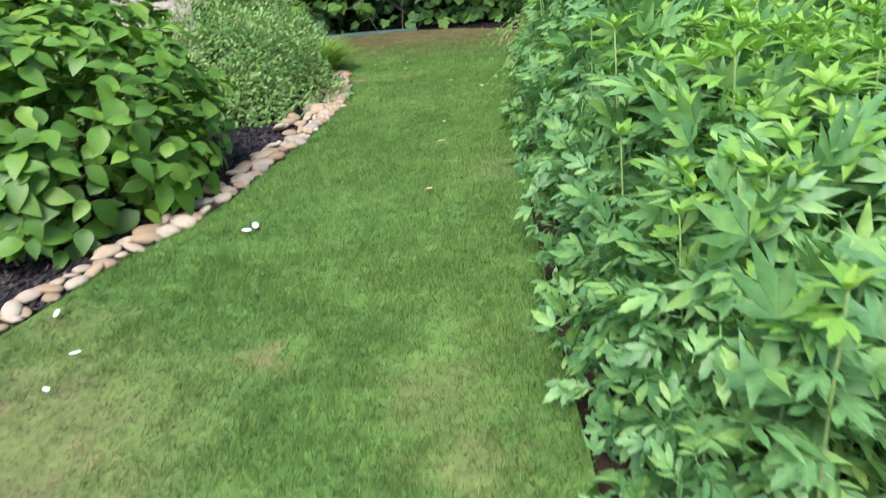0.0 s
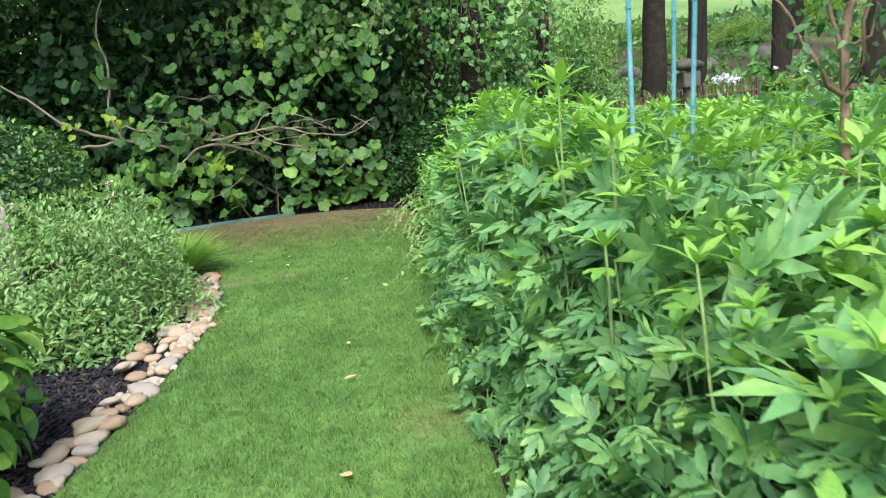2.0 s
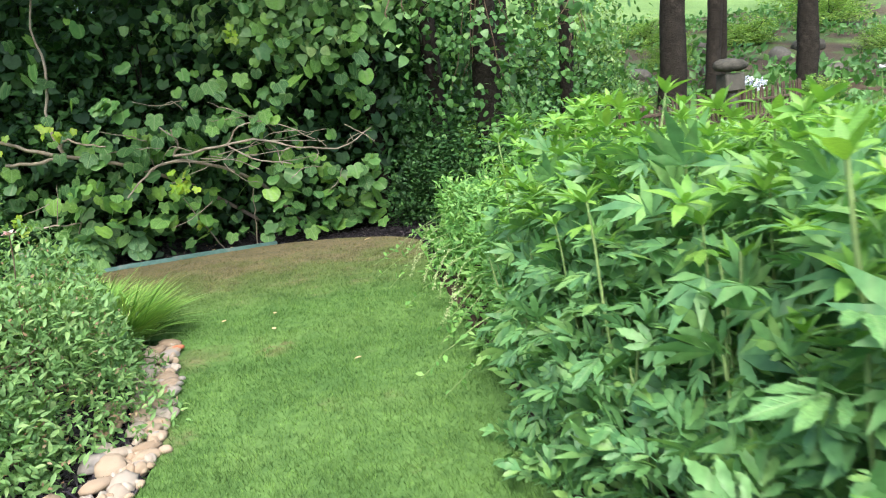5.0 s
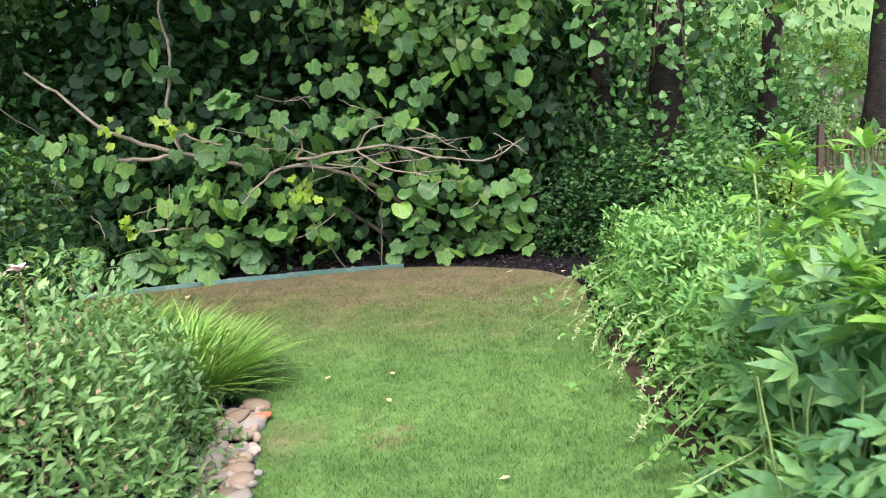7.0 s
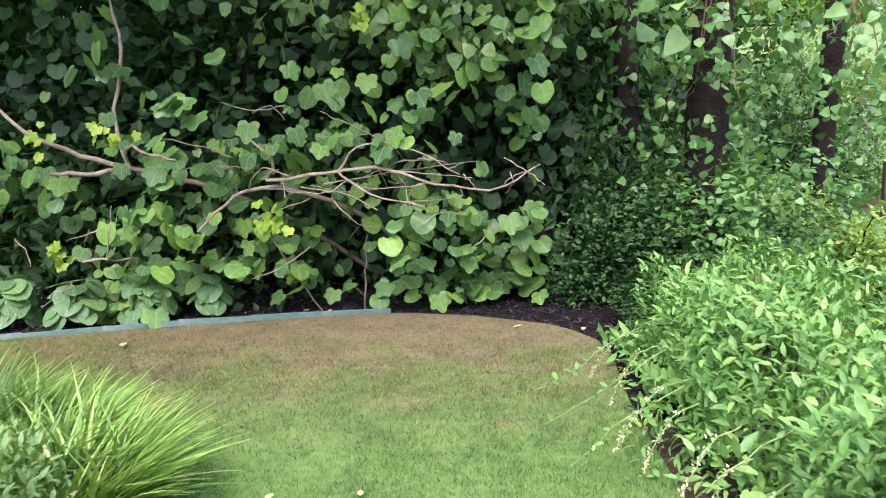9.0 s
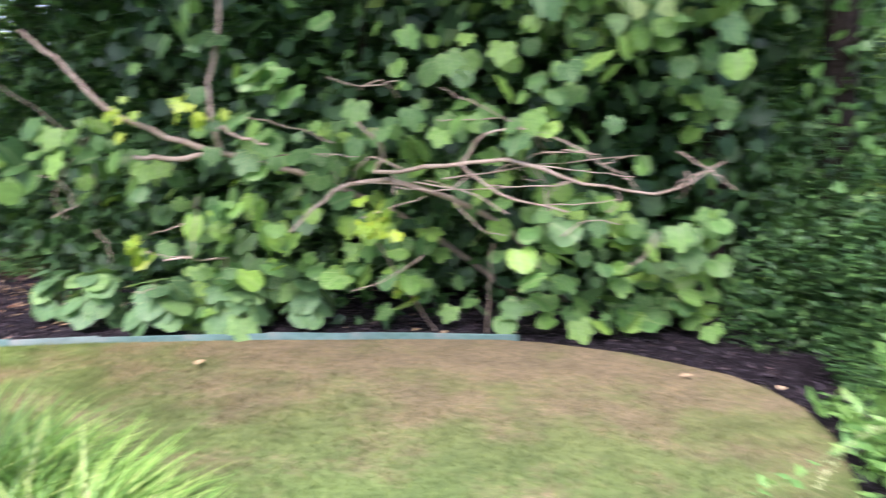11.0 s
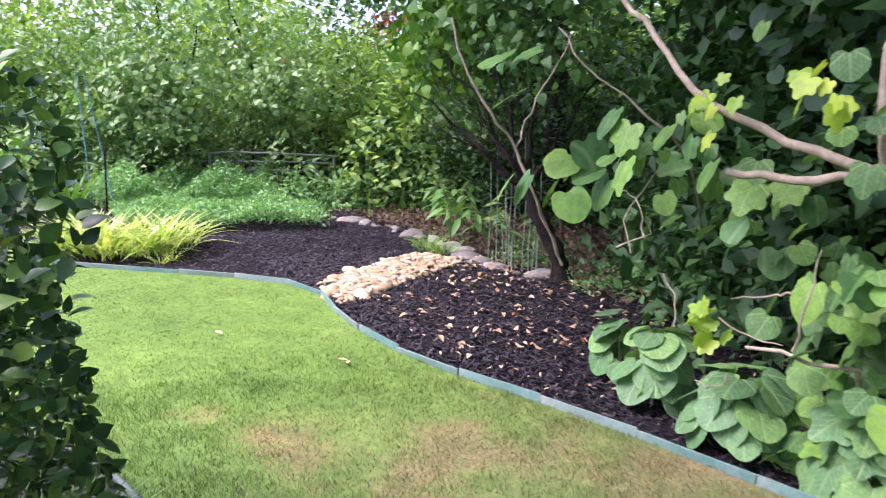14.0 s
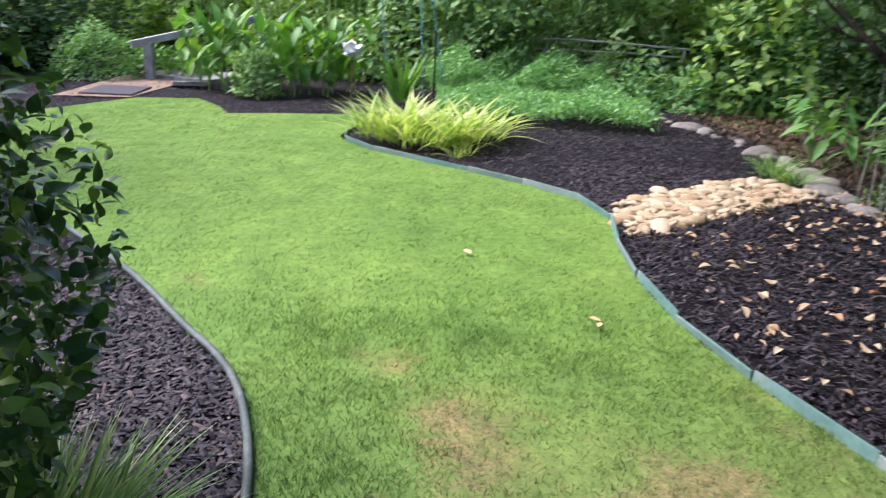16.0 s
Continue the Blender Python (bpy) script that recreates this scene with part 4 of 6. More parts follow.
for _ in range(110):
    x, y = random.uniform(0.82, 1.35), random.uniform(1.5, 7.2)
    h = stand(x, y) * random.uniform(0.5, 0.82)
    dx, dy = random.gauss(0, 0.06), random.gauss(0, 0.06)
    stalks.append(tube([(x, y, -0.03), (x + dx * 0.4, y + dy * 0.4, h * 0.5), (x + dx, y + dy, h)], 0.0075, 0.004, 5, 0.003))
tagged(part("coneflower_stalks", joined("coneflower_stalks", stalks), M_STEM), "pale green upright stalks among the coneflower leaves", "perennial", kind="stuff")
crowns("coneflower_crowns", "bright young crowns of the close-set coneflowers", 0.9, 3.0, 1.9, 7.6, 1000)
crowns("coneflower_crowns", "bright young crowns at the back of the bed", 3.0, 6.2, 2.0, 9.3, 550, 1.12)
leafy_drift("edge_foliage", "low toothed leaves spilling over the lawn edge", 0.59, 0.95, 1.3, 6.4, 0.05, 0.28, 1100, L_CONE3, 0.1, M_CONE)
leafy_drift("edge_foliage", "low leaves under the trailing shrubs", 0.98, 1.35, 6.5, 11.3, 0.08, 0.4, 1000, L_LANCE, 0.11, M_TRAIL)

# ---- trailing shrub and sword leaves along the lawn ----
for k, (x, y, rx, ry, rz) in enumerate(((1.55, 8.2, 0.7, 0.85, 0.78), (1.6, 9.4, 0.75, 0.85, 0.95), (1.75, 10.5, 0.72, 0.7, 0.85), (1.4, 7.3, 0.55, 0.5, 0.6))):
    bush("trailing_shrub", "bright green trailing shrub leaning over the lawn", "shrub", (x, y, 0), (rx, ry, rz), L_LANCE, 0.068, 5200, M_TRAIL, 12, 0.35, 0.16, 0.35, "shrubs along the lawn", twig_mat=M_STEM)


RUNNER_LEAF = leaf_mesh("leaf", L_SMALL, M_TRAIL)


def runner(points, leaves):
    t = thing("trailing_shoot", "thin pale shoot with paired leaves lying over the grass", "shoot", "shoots over the lawn", at=points[0])
    P = np.array(points) - np.array(points[0])
    part("stem", tube(P, 0.004, 0.002, 5, 0.006), M_STEM, t)
    s = rng.uniform(0.1, 1, leaves)
    q = np.stack([np.interp(s, np.linspace(0, 1, len(P)), P[:, i]) for i in range(3)], 1)
    d = rng.normal(0, 1, (leaves, 3)) * (1, 1, 0.3)
    d /= np.linalg.norm(d, axis=1, keepdims=True)
    B, z = bases(d, 0.5, leaves), 0.055 * rng.uniform(0.6, 1.2, leaves)
    for k in range(leaves):
        part("leaf", RUNNER_LEAF, None, t, m=Matrix.Translation(q[k]) @ Matrix(B[k].tolist()).to_4x4() @ Matrix.Scale(z[k], 4))


def spike(points):
    t = thing("flower_spike", "drooping pale cream flower spike over the lawn", "flower", "pale spikes over the lawn", at=points[0])
    P = np.array(points) - np.array(points[0])
    part("stem", tube(P, 0.003, 0.002, 5, 0.002), M_STEM, t)
    n = 90
    s = rng.uniform(0.25, 1, n)
    q = np.stack([np.interp(s, np.linspace(0, 1, len(P)), P[:, i]) for i in range(3)], 1) + rng.normal(0, 0.005, (n, 3))
    part("flower_head", scatter("flower_head", L_SMALL, q, bases(rng.normal(0, 1, (n, 3)), 0.2, n), rng.uniform(0.011, 0.02, n)), M_CREAM, t)


for x, y, h in ((1.0, 9.9, 0.4), (0.98, 9.3, 0.42), (0.96, 9.15, 0.36), (0.98, 8.75, 0.42), (0.96, 8.6, 0.36), (1.0, 8.35, 0.4), (1.05, 10.4, 0.35), (1.0, 7.9, 0.4)):
    r = rng.uniform(0.24, 0.42)
    spike([(x, y, h), (x - r * 0.45, y - 0.05, h - 0.02), (x - r * 0.85, y - 0.1, h * 0.55), (x - r, y - 0.13, h * 0.3)])
for y, reach, z in ((6.9, 0.42, 0.16), (7.2, 0.5, 0.2), (7.7, 0.3, 0.14), (8.6, 0.42, 0.16), (9.3, 0.45, 0.22), (9.8, 0.5, 0.14), (10.3, 0.5, 0.12), (8.0, 0.25, 0.1)):
    runner([(1.15, y + 0.1, 0.42), (0.98, y, 0.4), (0.87 - reach * 0.5, y - 0.1, z + 0.06), (0.87 - reach, y - 0.05, 0.04)], 26)
strap_clump("iris_clump", "upright green sword-shaped iris leaves", (1.65, 7.75, 0), 0.22, 60, 0.95, M_TRAIL, L_SWORD, 0.3, "iris leaves in the bed")
strap_clump("iris_clump", "upright green sword-shaped iris leaves", (1.95, 7.1, 0), 0.2, 50, 1.0, M_TRAIL, L_SWORD, 0.3, "iris leaves in the bed")


# ---- woods ----
def tree(at, lean, radius, height, label, crown=True, group="woodland trees", crown_at=4.5):
    at = (at[0], at[1], float(ground_z(at[0], at[1])))
    t = thing("tree", label, "tree", group, at=at)
    top = (lean[0], lean[1], height)
    part("trunk", tube([(0, 0, -0.15), (lean[0] * 0.3 + rng.normal(0, 0.05), lean[1] * 0.3, height * 0.35), (lean[0] * 0.6, lean[1] * 0.6 + rng.normal(0, 0.08), height * 0.7), top], radius, radius * 0.5, 12, 0.012), M_BARK, t)
    for k in range(4):
        a, z = rng.uniform(0, 6.28), rng.uniform(0.6, 0.95) * height
        e = np.array([math.cos(a), math.sin(a), 0.4]) * rng.uniform(0.9, 1.8)
        b = np.array(top) * z / height
        part("limb", tube([b, b + e * 0.5, b + e + (0, 0, 0.2)], radius * 0.35, 0.015, 6, 0.02), M_BARK, t)
    if crown:
        n = 500
        p, d = shell(n, (1.5, 1.5, 1.6), 0.2, 1.0, 0.6, at[0])
        p += np.array(top)
        part("crown", scatter("crown", L_SMALL, p, bases(d, 0.1, n), 0.26 * rng.uniform(0.6, 1.3, n)), M_WOODS, t)
    return t


for x, y, lx, ly, r, h in ((1.8, 13.6, -0.3, 0.3, 0.15, 9), (2.35, 13.1, 0.4, 0.2, 0.2, 9.5), (3.5, 13.2, 0.4, 0, 0.12, 9), (0.85, 13.6, 0.1, 0.2, 0.13, 9), (7.3, 17.5, 0.6, 0, 0.27, 10), (8.6, 18.1, 0.6, 0, 0.16, 10), (8.9, 18.4, 0.5, 0, 0.16, 10), (10.6, 17.8, 0.8, 0, 0.23, 10), (12.4, 17.0, 0.8, 0, 0.3, 10), (13.6, 18.0, 0.8, 0, 0.18, 10), (6.2, 23.0, 0.4, 0, 0.2, 10), (14.5, 23, 0.6, 0, 0.25, 10), (3.9, 18.3, 0.3, 0, 0.2, 10), (17, 20, 0.6, 0, 0.25, 10)):
    tree((x, y, 0), (lx, ly), r, h, "dark-barked woodland tree with a leafy crown")

# added trees, crowns out of view, that keep sun off hedge and woodland edge
def shading_tree(at, height, reach, label):
    t = thing("tree", label, "tree", "woodland trees", at=at)
    part("trunk", tube([(0, 0, -0.15), (0.05, 0, height * 0.5), (0, -0.1, height)], 0.22, 0.12, 12, 0.015), M_BARK, t)
    for k in range(6):
        e = np.array([rng.uniform(-1, 1) * reach * 0.8, -reach * rng.uniform(0.5, 1.9), rng.uniform(-0.2, 0.9)])
        part("limb", tube([(0, -0.1, height * 0.8), (e[0] * 0.5, e[1] * 0.5, height * 0.95), (e[0], e[1], height + e[2])], 0.09, 0.02, 7, 0.03), M_BARK, t)
    n = 4200
    p, d = shell(n, (reach, reach * 1.1, 1.2), 0.25, 1.0, 0.7, at[0])
    part("crown", scatter("crown", L_OVATE, p + np.array((0, -reach * 1.25, height + 0.35)), bases(d, 0.0, n), 0.27 * rng.uniform(0.6, 1.3, n)), M_WOODS, t)


shading_tree((-4.6, 15.9, 0), 5.2, 2.9, "tall dark tree added to shade the fig hedge, crown out of view")
shading_tree((-0.9, 15.8, 0), 5.4, 2.9, "tall dark tree added to shade the fig hedge, crown out of view")
shading_tree((-8.4, 17.2, 0), 5.4, 2.9, "tall dark tree added to shade the woodland edge, crown out of view")
shading_tree((-12.2, 17.6, 0), 5.2, 2.7, "tall dark tree added to shade the woodland edge, crown out of view")
variants = []
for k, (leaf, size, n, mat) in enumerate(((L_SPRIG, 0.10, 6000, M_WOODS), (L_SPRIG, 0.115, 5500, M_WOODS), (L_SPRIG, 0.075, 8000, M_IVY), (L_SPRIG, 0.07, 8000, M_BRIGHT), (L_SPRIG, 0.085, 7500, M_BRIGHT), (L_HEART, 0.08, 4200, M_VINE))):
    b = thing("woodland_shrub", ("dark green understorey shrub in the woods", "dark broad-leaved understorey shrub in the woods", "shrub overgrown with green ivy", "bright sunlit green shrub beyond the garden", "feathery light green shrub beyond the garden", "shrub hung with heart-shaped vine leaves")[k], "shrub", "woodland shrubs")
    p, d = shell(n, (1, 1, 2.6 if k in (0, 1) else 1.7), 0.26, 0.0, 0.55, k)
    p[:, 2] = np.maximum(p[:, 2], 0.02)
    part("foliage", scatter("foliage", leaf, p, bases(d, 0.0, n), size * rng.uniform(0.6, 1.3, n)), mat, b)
    st = [tube([(rng.normal(0, 0.05), rng.normal(0, 0.05), -0.05), q * (0.4, 0.4, 0.5), q], 0.03, 0.008, 5, 0.02) for q in p[:12]]
    part("branch_frame", joined("branch_frame", st), M_BARK, b)
    variants.append(b)
used = set()


def shrub(kind, x, y, sx, sz, sy=None):
    up = sz * 1.5 / (2.6 if kind < 2 else 1.7)
    m = pose(x, y, float(ground_z(x, y)), 0, 0, rng.uniform(0, 360)) @ Matrix.Diagonal((sx, sy or sx, up, 1))
    if kind in used:
        copy_thing(variants[kind], m).matrix_basis = m
    else:
        variants[kind].matrix_basis = m
        used.add(kind)


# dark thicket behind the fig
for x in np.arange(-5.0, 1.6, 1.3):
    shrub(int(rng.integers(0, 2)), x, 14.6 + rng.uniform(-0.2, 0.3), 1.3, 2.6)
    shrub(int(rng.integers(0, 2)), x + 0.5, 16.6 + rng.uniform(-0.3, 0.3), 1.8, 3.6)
for x, y, s, h, k in ((2.6, 13.6, 0.9, 0.75, 3), (3.6, 14.2, 0.9, 0.6, 4), (1.9, 12.6, 0.7, 0.75, 1), (1.5, 12.9, 0.6, 0.9, 0), (4.6, 13.6, 0.6, 0.4, 4), (2.9, 12.3, 0.7, 0.6, 4), (2.4, 11.5, 0.6, 0.5, 0), (1.7, 11.9, 0.45, 0.35, 0), (3.2, 12.2, 0.7, 0.7, 4), (4.4, 12.4, 0.6, 0.35, 4), (2.5, 12.4, 0.8, 0.95, 5)):
    shrub(k, x, y, s, h)
for k in range(14):
    shrub(int(rng.choice([3, 4, 0])), 3 + 2.6 * k + rng.uniform(-1, 1), rng.uniform(48, 54), rng.uniform(2.6, 3.8), rng.uniform(2.4, 4.2))
for x, y, sx, h, k in ((9.6, 22, 0.7, 0.5, 3), (13.2, 24, 0.9, 0.55, 4), (15.5, 21, 0.8, 0.5, 3), (11.0, 26, 0.9, 0.5, 3), (7.5, 24, 0.9, 0.6, 4), (17.5, 26, 1.2, 0.7, 3), (6.2, 18.5, 0.7, 0.45, 4), (8.0, 16.2, 0.45, 0.28, 3), (10.2, 16.8, 0.5, 0.3, 4), (20, 30, 1.6, 1.0, 3), (5.2, 28, 1.5, 1.2, 4)):
    shrub(k, x, y, sx, h)
for k in range(14):
    shrub(int(rng.choice([0, 3])), rng.uniform(-6, 2.5), rng.uniform(19, 24), rng.uniform(1.8, 2.6), rng.uniform(2.5, 4.0))
for x, y, sx, h, k in ((4.4, 16.4, 1.0, 1.5, 0), (5.5, 17.2, 0.9, 1.4, 2), (-6.1, 15.9, 1.4, 2.8, 0), (-6.9, 17.2, 1.6, 3.2, 1), (3.4, 15.2, 0.8, 1.3, 5), (6.0, 19.5, 1.2, 1.6, 3), (3.0, 17.5, 1.3, 2.0, 3)):
    shrub(k, x, y, sx, h)
# vine-hung trees and ivy masses round the far bed
for x, y, s, h, k in ((-5.3, 15.4, 1.1, 1.9, 0), (-7.2, 18.2, 1.5, 2.0, 0), (-8.9, 18.2, 1.4, 1.8, 1), (-10.6, 18.4, 1.3, 1.6, 0), (-12.4, 18.0, 1.4, 1.6, 0), (-9.8, 19.5, 2.2, 2.7, 0), (-13.5, 20, 2.4, 2.9, 3), (-16.6, 13.0, 1.1, 1.5, 2), (-16.5, 10.9, 1.35, 1.9, 2), (-15.2, 16.4, 1.3, 1.5, 5), (-13.6, 17.2, 1.2, 1.6, 0)):
    shrub(k, x, y, s, h)
for x, y, s, h, k in ((-17.5, 14.8, 2.2, 2.5, 2), (-16.5, 17, 2.6, 2.9, 4), (-18, 9.5, 2.0, 2.0, 2), (-19, 12, 2.6, 3.0, 2), (-18.5, 6.8, 2.0, 1.7, 3), (-20, 4.5, 2.4, 2.4, 4), (-19.5, 8.5, 2.6, 2.9, 3), (-17, 2.3, 1.8, 1.6, 0), (-21, 2, 2.8, 3.0, 3), (-15, 0.8, 2.0, 2.0, 1), (-11.5, 0.3, 2.0, 2.0, 0), (-15, 20, 3, 3.4, 0), (-22, 15, 3.2, 3.8, 4), (-20, 20, 3.4, 3.8, 3), (-24, 9, 3.2, 3.8, 3), (-24, 5, 3.2, 3.6, 0), (-26, 14, 4, 5.0, 3), (-24, 20, 4, 5.0, 0), (-18, 25, 4, 5.2, 3), (-12, 25, 4, 5.2, 0), (-6, 24, 3.6, 5.0, 0), (-27, 1, 4, 4.6, 3), (-2, 23, 3.4, 5.0, 0), (1, 27, 3.2, 5.0, 3)):
    shrub(k, x, y, s, h)
# the garden's other sides, behind the walker
for x, y in ((-6, -4), (-3, -6), (0, -7), (4, -6), (8, -3), (9.5, 1), (10, 6), (-10, -2), (-9, 2), (-7.5, 4.5)):
    shrub(int(rng.integers(0, 2)), x, y, 1.9, 2.0)


# ---- fig hedge ----
def fig():
    f = thing("fig_tree", "sprawling fig tree with big lobed leaves over the mulch", "tree", at=(-1.2, 13.1, 0))
    o = np.array((-1.2, 13.1, 0))
    limbs = [
        ([(-0.7, 13.9, -0.05), (-1.5, 13.3, 0.75), (-2.3, 12.75, 1.2), (-2.84, 12.37, 1.38)], 0.042, 0.03),
        ([(-2.84, 12.37, 1.38), (-3.2, 12.12, 1.52), (-3.48, 11.95, 1.69), (-3.75, 11.95, 2.0), (-4.11, 12.0, 2.25)], 0.03, 0.018),
        ([(-2.84, 12.37, 1.38), (-3.1, 12.2, 1.34), (-3.36, 12.08, 1.36)], 0.032, 0.026),
        ([(-2.84, 12.37, 1.38), (-2.8, 12.25, 1.6), (-2.5, 12.0, 1.48), (-2.25, 11.9, 1.44)], 0.022, 0.012),
        ([(-2.84, 12.4, 1.38), (-3.0, 12.5, 1.8), (-2.88, 12.62, 2.4), (-3.05, 12.7, 2.9), (-2.8, 12.8, 3.5)], 0.026, 0.016),
        ([(-4.69, 12.22, 0.7), (-4.72, 12.1, 0.96), (-4.76, 11.96, 1.26), (-4.8, 11.9, 1.44), (-4.81, 11.7, 1.65), (-4.88, 11.58, 1.87), (-4.91, 11.51, 2.15)], 0.018, 0.010),
        ([(-4.79, 11.91, 1.42), (-4.76, 11.96, 1.61), (-4.75, 12.15, 1.9), (-4.71, 12.21, 2.1)], 0.010, 0.005),
        ([(-0.3, 13.9, -0.05), (-0.8, 13.1, 0.85), (-1.64, 12.3, 1.24), (-1.9, 12.05, 1.1), (-2.15, 11.98, 0.85)], 0.04, 0.012),
        ([(-1.64, 12.3, 1.24), (-1.5, 12.15, 1.4), (-1.7, 12.1, 1.58)], 0.02, 0.012),
        ([(-1.64, 12.3, 1.24), (-1.0, 12.1, 1.3), (-0.6, 12.05, 1.35), (-0.2, 12.1, 1.15), (0.35, 12.2, 1.1), (0.7, 12.4, 1.3)], 0.022, 0.010),
        ([(-1.0, 12.1, 1.3), (-0.75, 12.0, 1.1), (-0.3, 12.0, 1.0)], 0.014, 0.008),
        ([(-1.0, 12.1, 1.3), (-0.8, 12.05, 1.55), (-0.4, 12.0, 1.5), (0.0, 12.0, 1.25)], 0.014, 0.007),
        ([(-3.1, 12.9, 0.0), (-2.9, 12.4, 0.5), (-2.7, 12.2, 0.62), (-3.15, 12.05, 0.62)], 0.016, 0.012),
        ([(-0.9, 12.7, 0.0), (-0.85, 12.45, 0.4), (-0.8, 12.3, 0.75)], 0.012, 0.008),
        ([(-1.3, 12.7, 0.0), (-1.5, 12.4, 0.45), (-1.6, 12.2, 0.75)], 0.012, 0.008),
        ([(-4.5, 13.2, 0.9), (-4.1, 12.6, 1.5), (-4.4, 12.1, 1.85), (-4.55, 12.0, 2.1)], 0.012, 0.007),
        ([(-4.1, 12.6, 1.5), (-4.15, 12.2, 1.1), (-3.95, 12.1, 0.9)], 0.008, 0.004),
    ]
    for pts, r0, r1 in limbs:
        part("branch", tube(np.array(pts) - o, r0 * 0.72, r1 * 0.66, 8, 0.008), M_FIGBARK, f)
    for k in range(44):
        s = np.array((rng.uniform(-4.2, 0.4), 12.15, rng.uniform(0.4, 1.9))) if k % 2 else np.array((rng.uniform(-2.0, 0.5), 12.05, rng.uniform(0.9, 1.5)))
        e = s + rng.normal(0, 1, 3) * (0.4, 0.12, 0.2)
        part("twig", tube(np.array([s, (s + e) / 2 + rng.normal(0, 0.05, 3), e]) - o, 0.006, 0.003, 5, 0.006), M_FIGBARK, f)
    big, rnd = leaf_mesh("leaf", L_FIG, M_FIG), leaf_mesh("leaf", L_ROUND, M_FIG)
    young = leaf_mesh("leaf", L_FIG, M_FIGYOUNG)
    random.seed(11)

    spare = {}
    count = [0]

    def place(x, y, z, size, me, pitch=None):
        """A leaf hung from its stalk, its face turned out and up; the first few hundred are single parts."""
        tilt = (random.uniform(-86, -30) if z > 0.8 else random.uniform(-66, -14)) if pitch is None else pitch
        m = Matrix.Translation(Vector((x, y, z)) - Vector(o)) @ pose(0, 0, 0, 0, 0, 180 + random.gauss(0, 42)) @ pose(0, 0, 0, tilt, random.uniform(-28, 28), random.uniform(-40, 40)) @ Matrix.Scale(size, 4)
        count[0] += 1
        if count[0] <= 430:
            part("leaf", me, None, f, m=m)
        else:
            spare.setdefault(me.name, (me, []))[1].append(np.array(m))

    for _ in range(1350):
        x = random.uniform(-4.2, 0.75)
        z = 0.12 + 2.8 * random.random() ** 1.25
        if 0.0 < z < 0.42 and -1.9 < x < -0.6 and random.random() < 0.75:
            continue
        if math.sin(x * 2.7 + 1) * math.sin(z * 3.3 + x) < -0.3 and random.random() < 0.85:
            continue
        if x < -0.6 and z > 1.7 and random.random() < (0.9 if x < -1.6 else 0.65):
            continue
        if x < -3.4 and z < 0.9:
            continue
        y = 12.3 + 0.18 * math.sin(x * 3) + 0.15 * math.sin(z * 4 + x * 2) - (0.3 if z > 1.4 else 0) + random.uniform(-0.15, 0.45) + max(0, x + 0.4) * 0.1
        place(x, max(y, 12.05 if z > 0.45 else 12.62 - 0.35 * max(0, -x - 2.2)) + 0.6 * random.random() ** 2, z, random.uniform(0.09, 0.26), big if random.random() < 0.4 else rnd)
    for x, y, z in ((-2.75, 11.82, 1.68), (-3.3, 12.0, 0.72), (-1.5, 12.4, 0.4), (-1.5, 11.95, 0.9), (-3.35, 11.95, 1.65), (-1.6, 11.95, 0.95), (-0.75, 12.05, 2.5)):
        for _ in range(9):
            place(x + random.gauss(0, 0.075), y + random.gauss(0, 0.04), z + random.gauss(0, 0.06), random.uniform(0.07, 0.12), young)
    for x, y, z in [(-4.53, 12.03, 1.17), (-4.54, 12.09, 1.34), (-4.57, 11.88, 1.19), (-4.42, 12.25, 1.24)]:
        for _ in range(2):
            place(x + random.gauss(0, 0.05), y + random.gauss(0, 0.05), z + 0.08 + random.gauss(0, 0.03), random.uniform(0.2, 0.28), rnd)
    for x, y, z in [(-4.59, 11.67, 1.86), (-4.47, 11.85, 1.89), (-4.53, 11.77, 1.66)]:
        place(x, y, z + 0.08, random.uniform(0.2, 0.26), rnd, -25)
    for _ in range(8):
        place(-2.1 + random.gauss(0, 0.14), 11.58 + random.gauss(0, 0.06), 1.82 + random.gauss(0, 0.09), random.uniform(0.17, 0.25), big, -35)
    for me, ms in spare.values():
        R = np.array(ms)
        shape = (np.array([v.co for v in me.vertices]), np.array([q.vertices for q in me.polygons]))
        tagged(part("outer_foliage", scatter("outer_foliage", shape, R[:, :3, 3], R[:, :3, :3], np.ones(len(R))), me.materials[0], f), kind="stuff")
    bright = leaf_mesh("leaf", L_FIG, M_FIGLIGHT)
    for x, y, z, k in ((-2.18, 11.7, 1.98, 0.4), (-2.35, 11.75, 1.8, 0.3), (-2.0, 11.75, 1.75, 0.3), (-3.2, 11.95, 1.9, 0.26), (-1.3, 12.0, 1.3, 0.28)):
        place(x, y, z, k, bright, -52)
    blue = leaf_mesh("leaf", L_ROUND, M_FIGBLUE)
    for _ in range(9):
        place(-0.2 + random.gauss(0, 0.13), 11.98 + random.gauss(0, 0.05), 1.99 + random.gauss(0, 0.08), random.uniform(0.14, 0.2), blue, -30)
    # leaves deep in the hedge, coloured dark to stand for shade
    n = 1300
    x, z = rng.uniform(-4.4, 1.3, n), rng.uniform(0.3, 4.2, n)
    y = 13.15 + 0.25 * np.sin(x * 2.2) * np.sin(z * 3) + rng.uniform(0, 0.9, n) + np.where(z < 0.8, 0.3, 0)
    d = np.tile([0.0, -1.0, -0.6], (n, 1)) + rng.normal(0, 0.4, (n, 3))
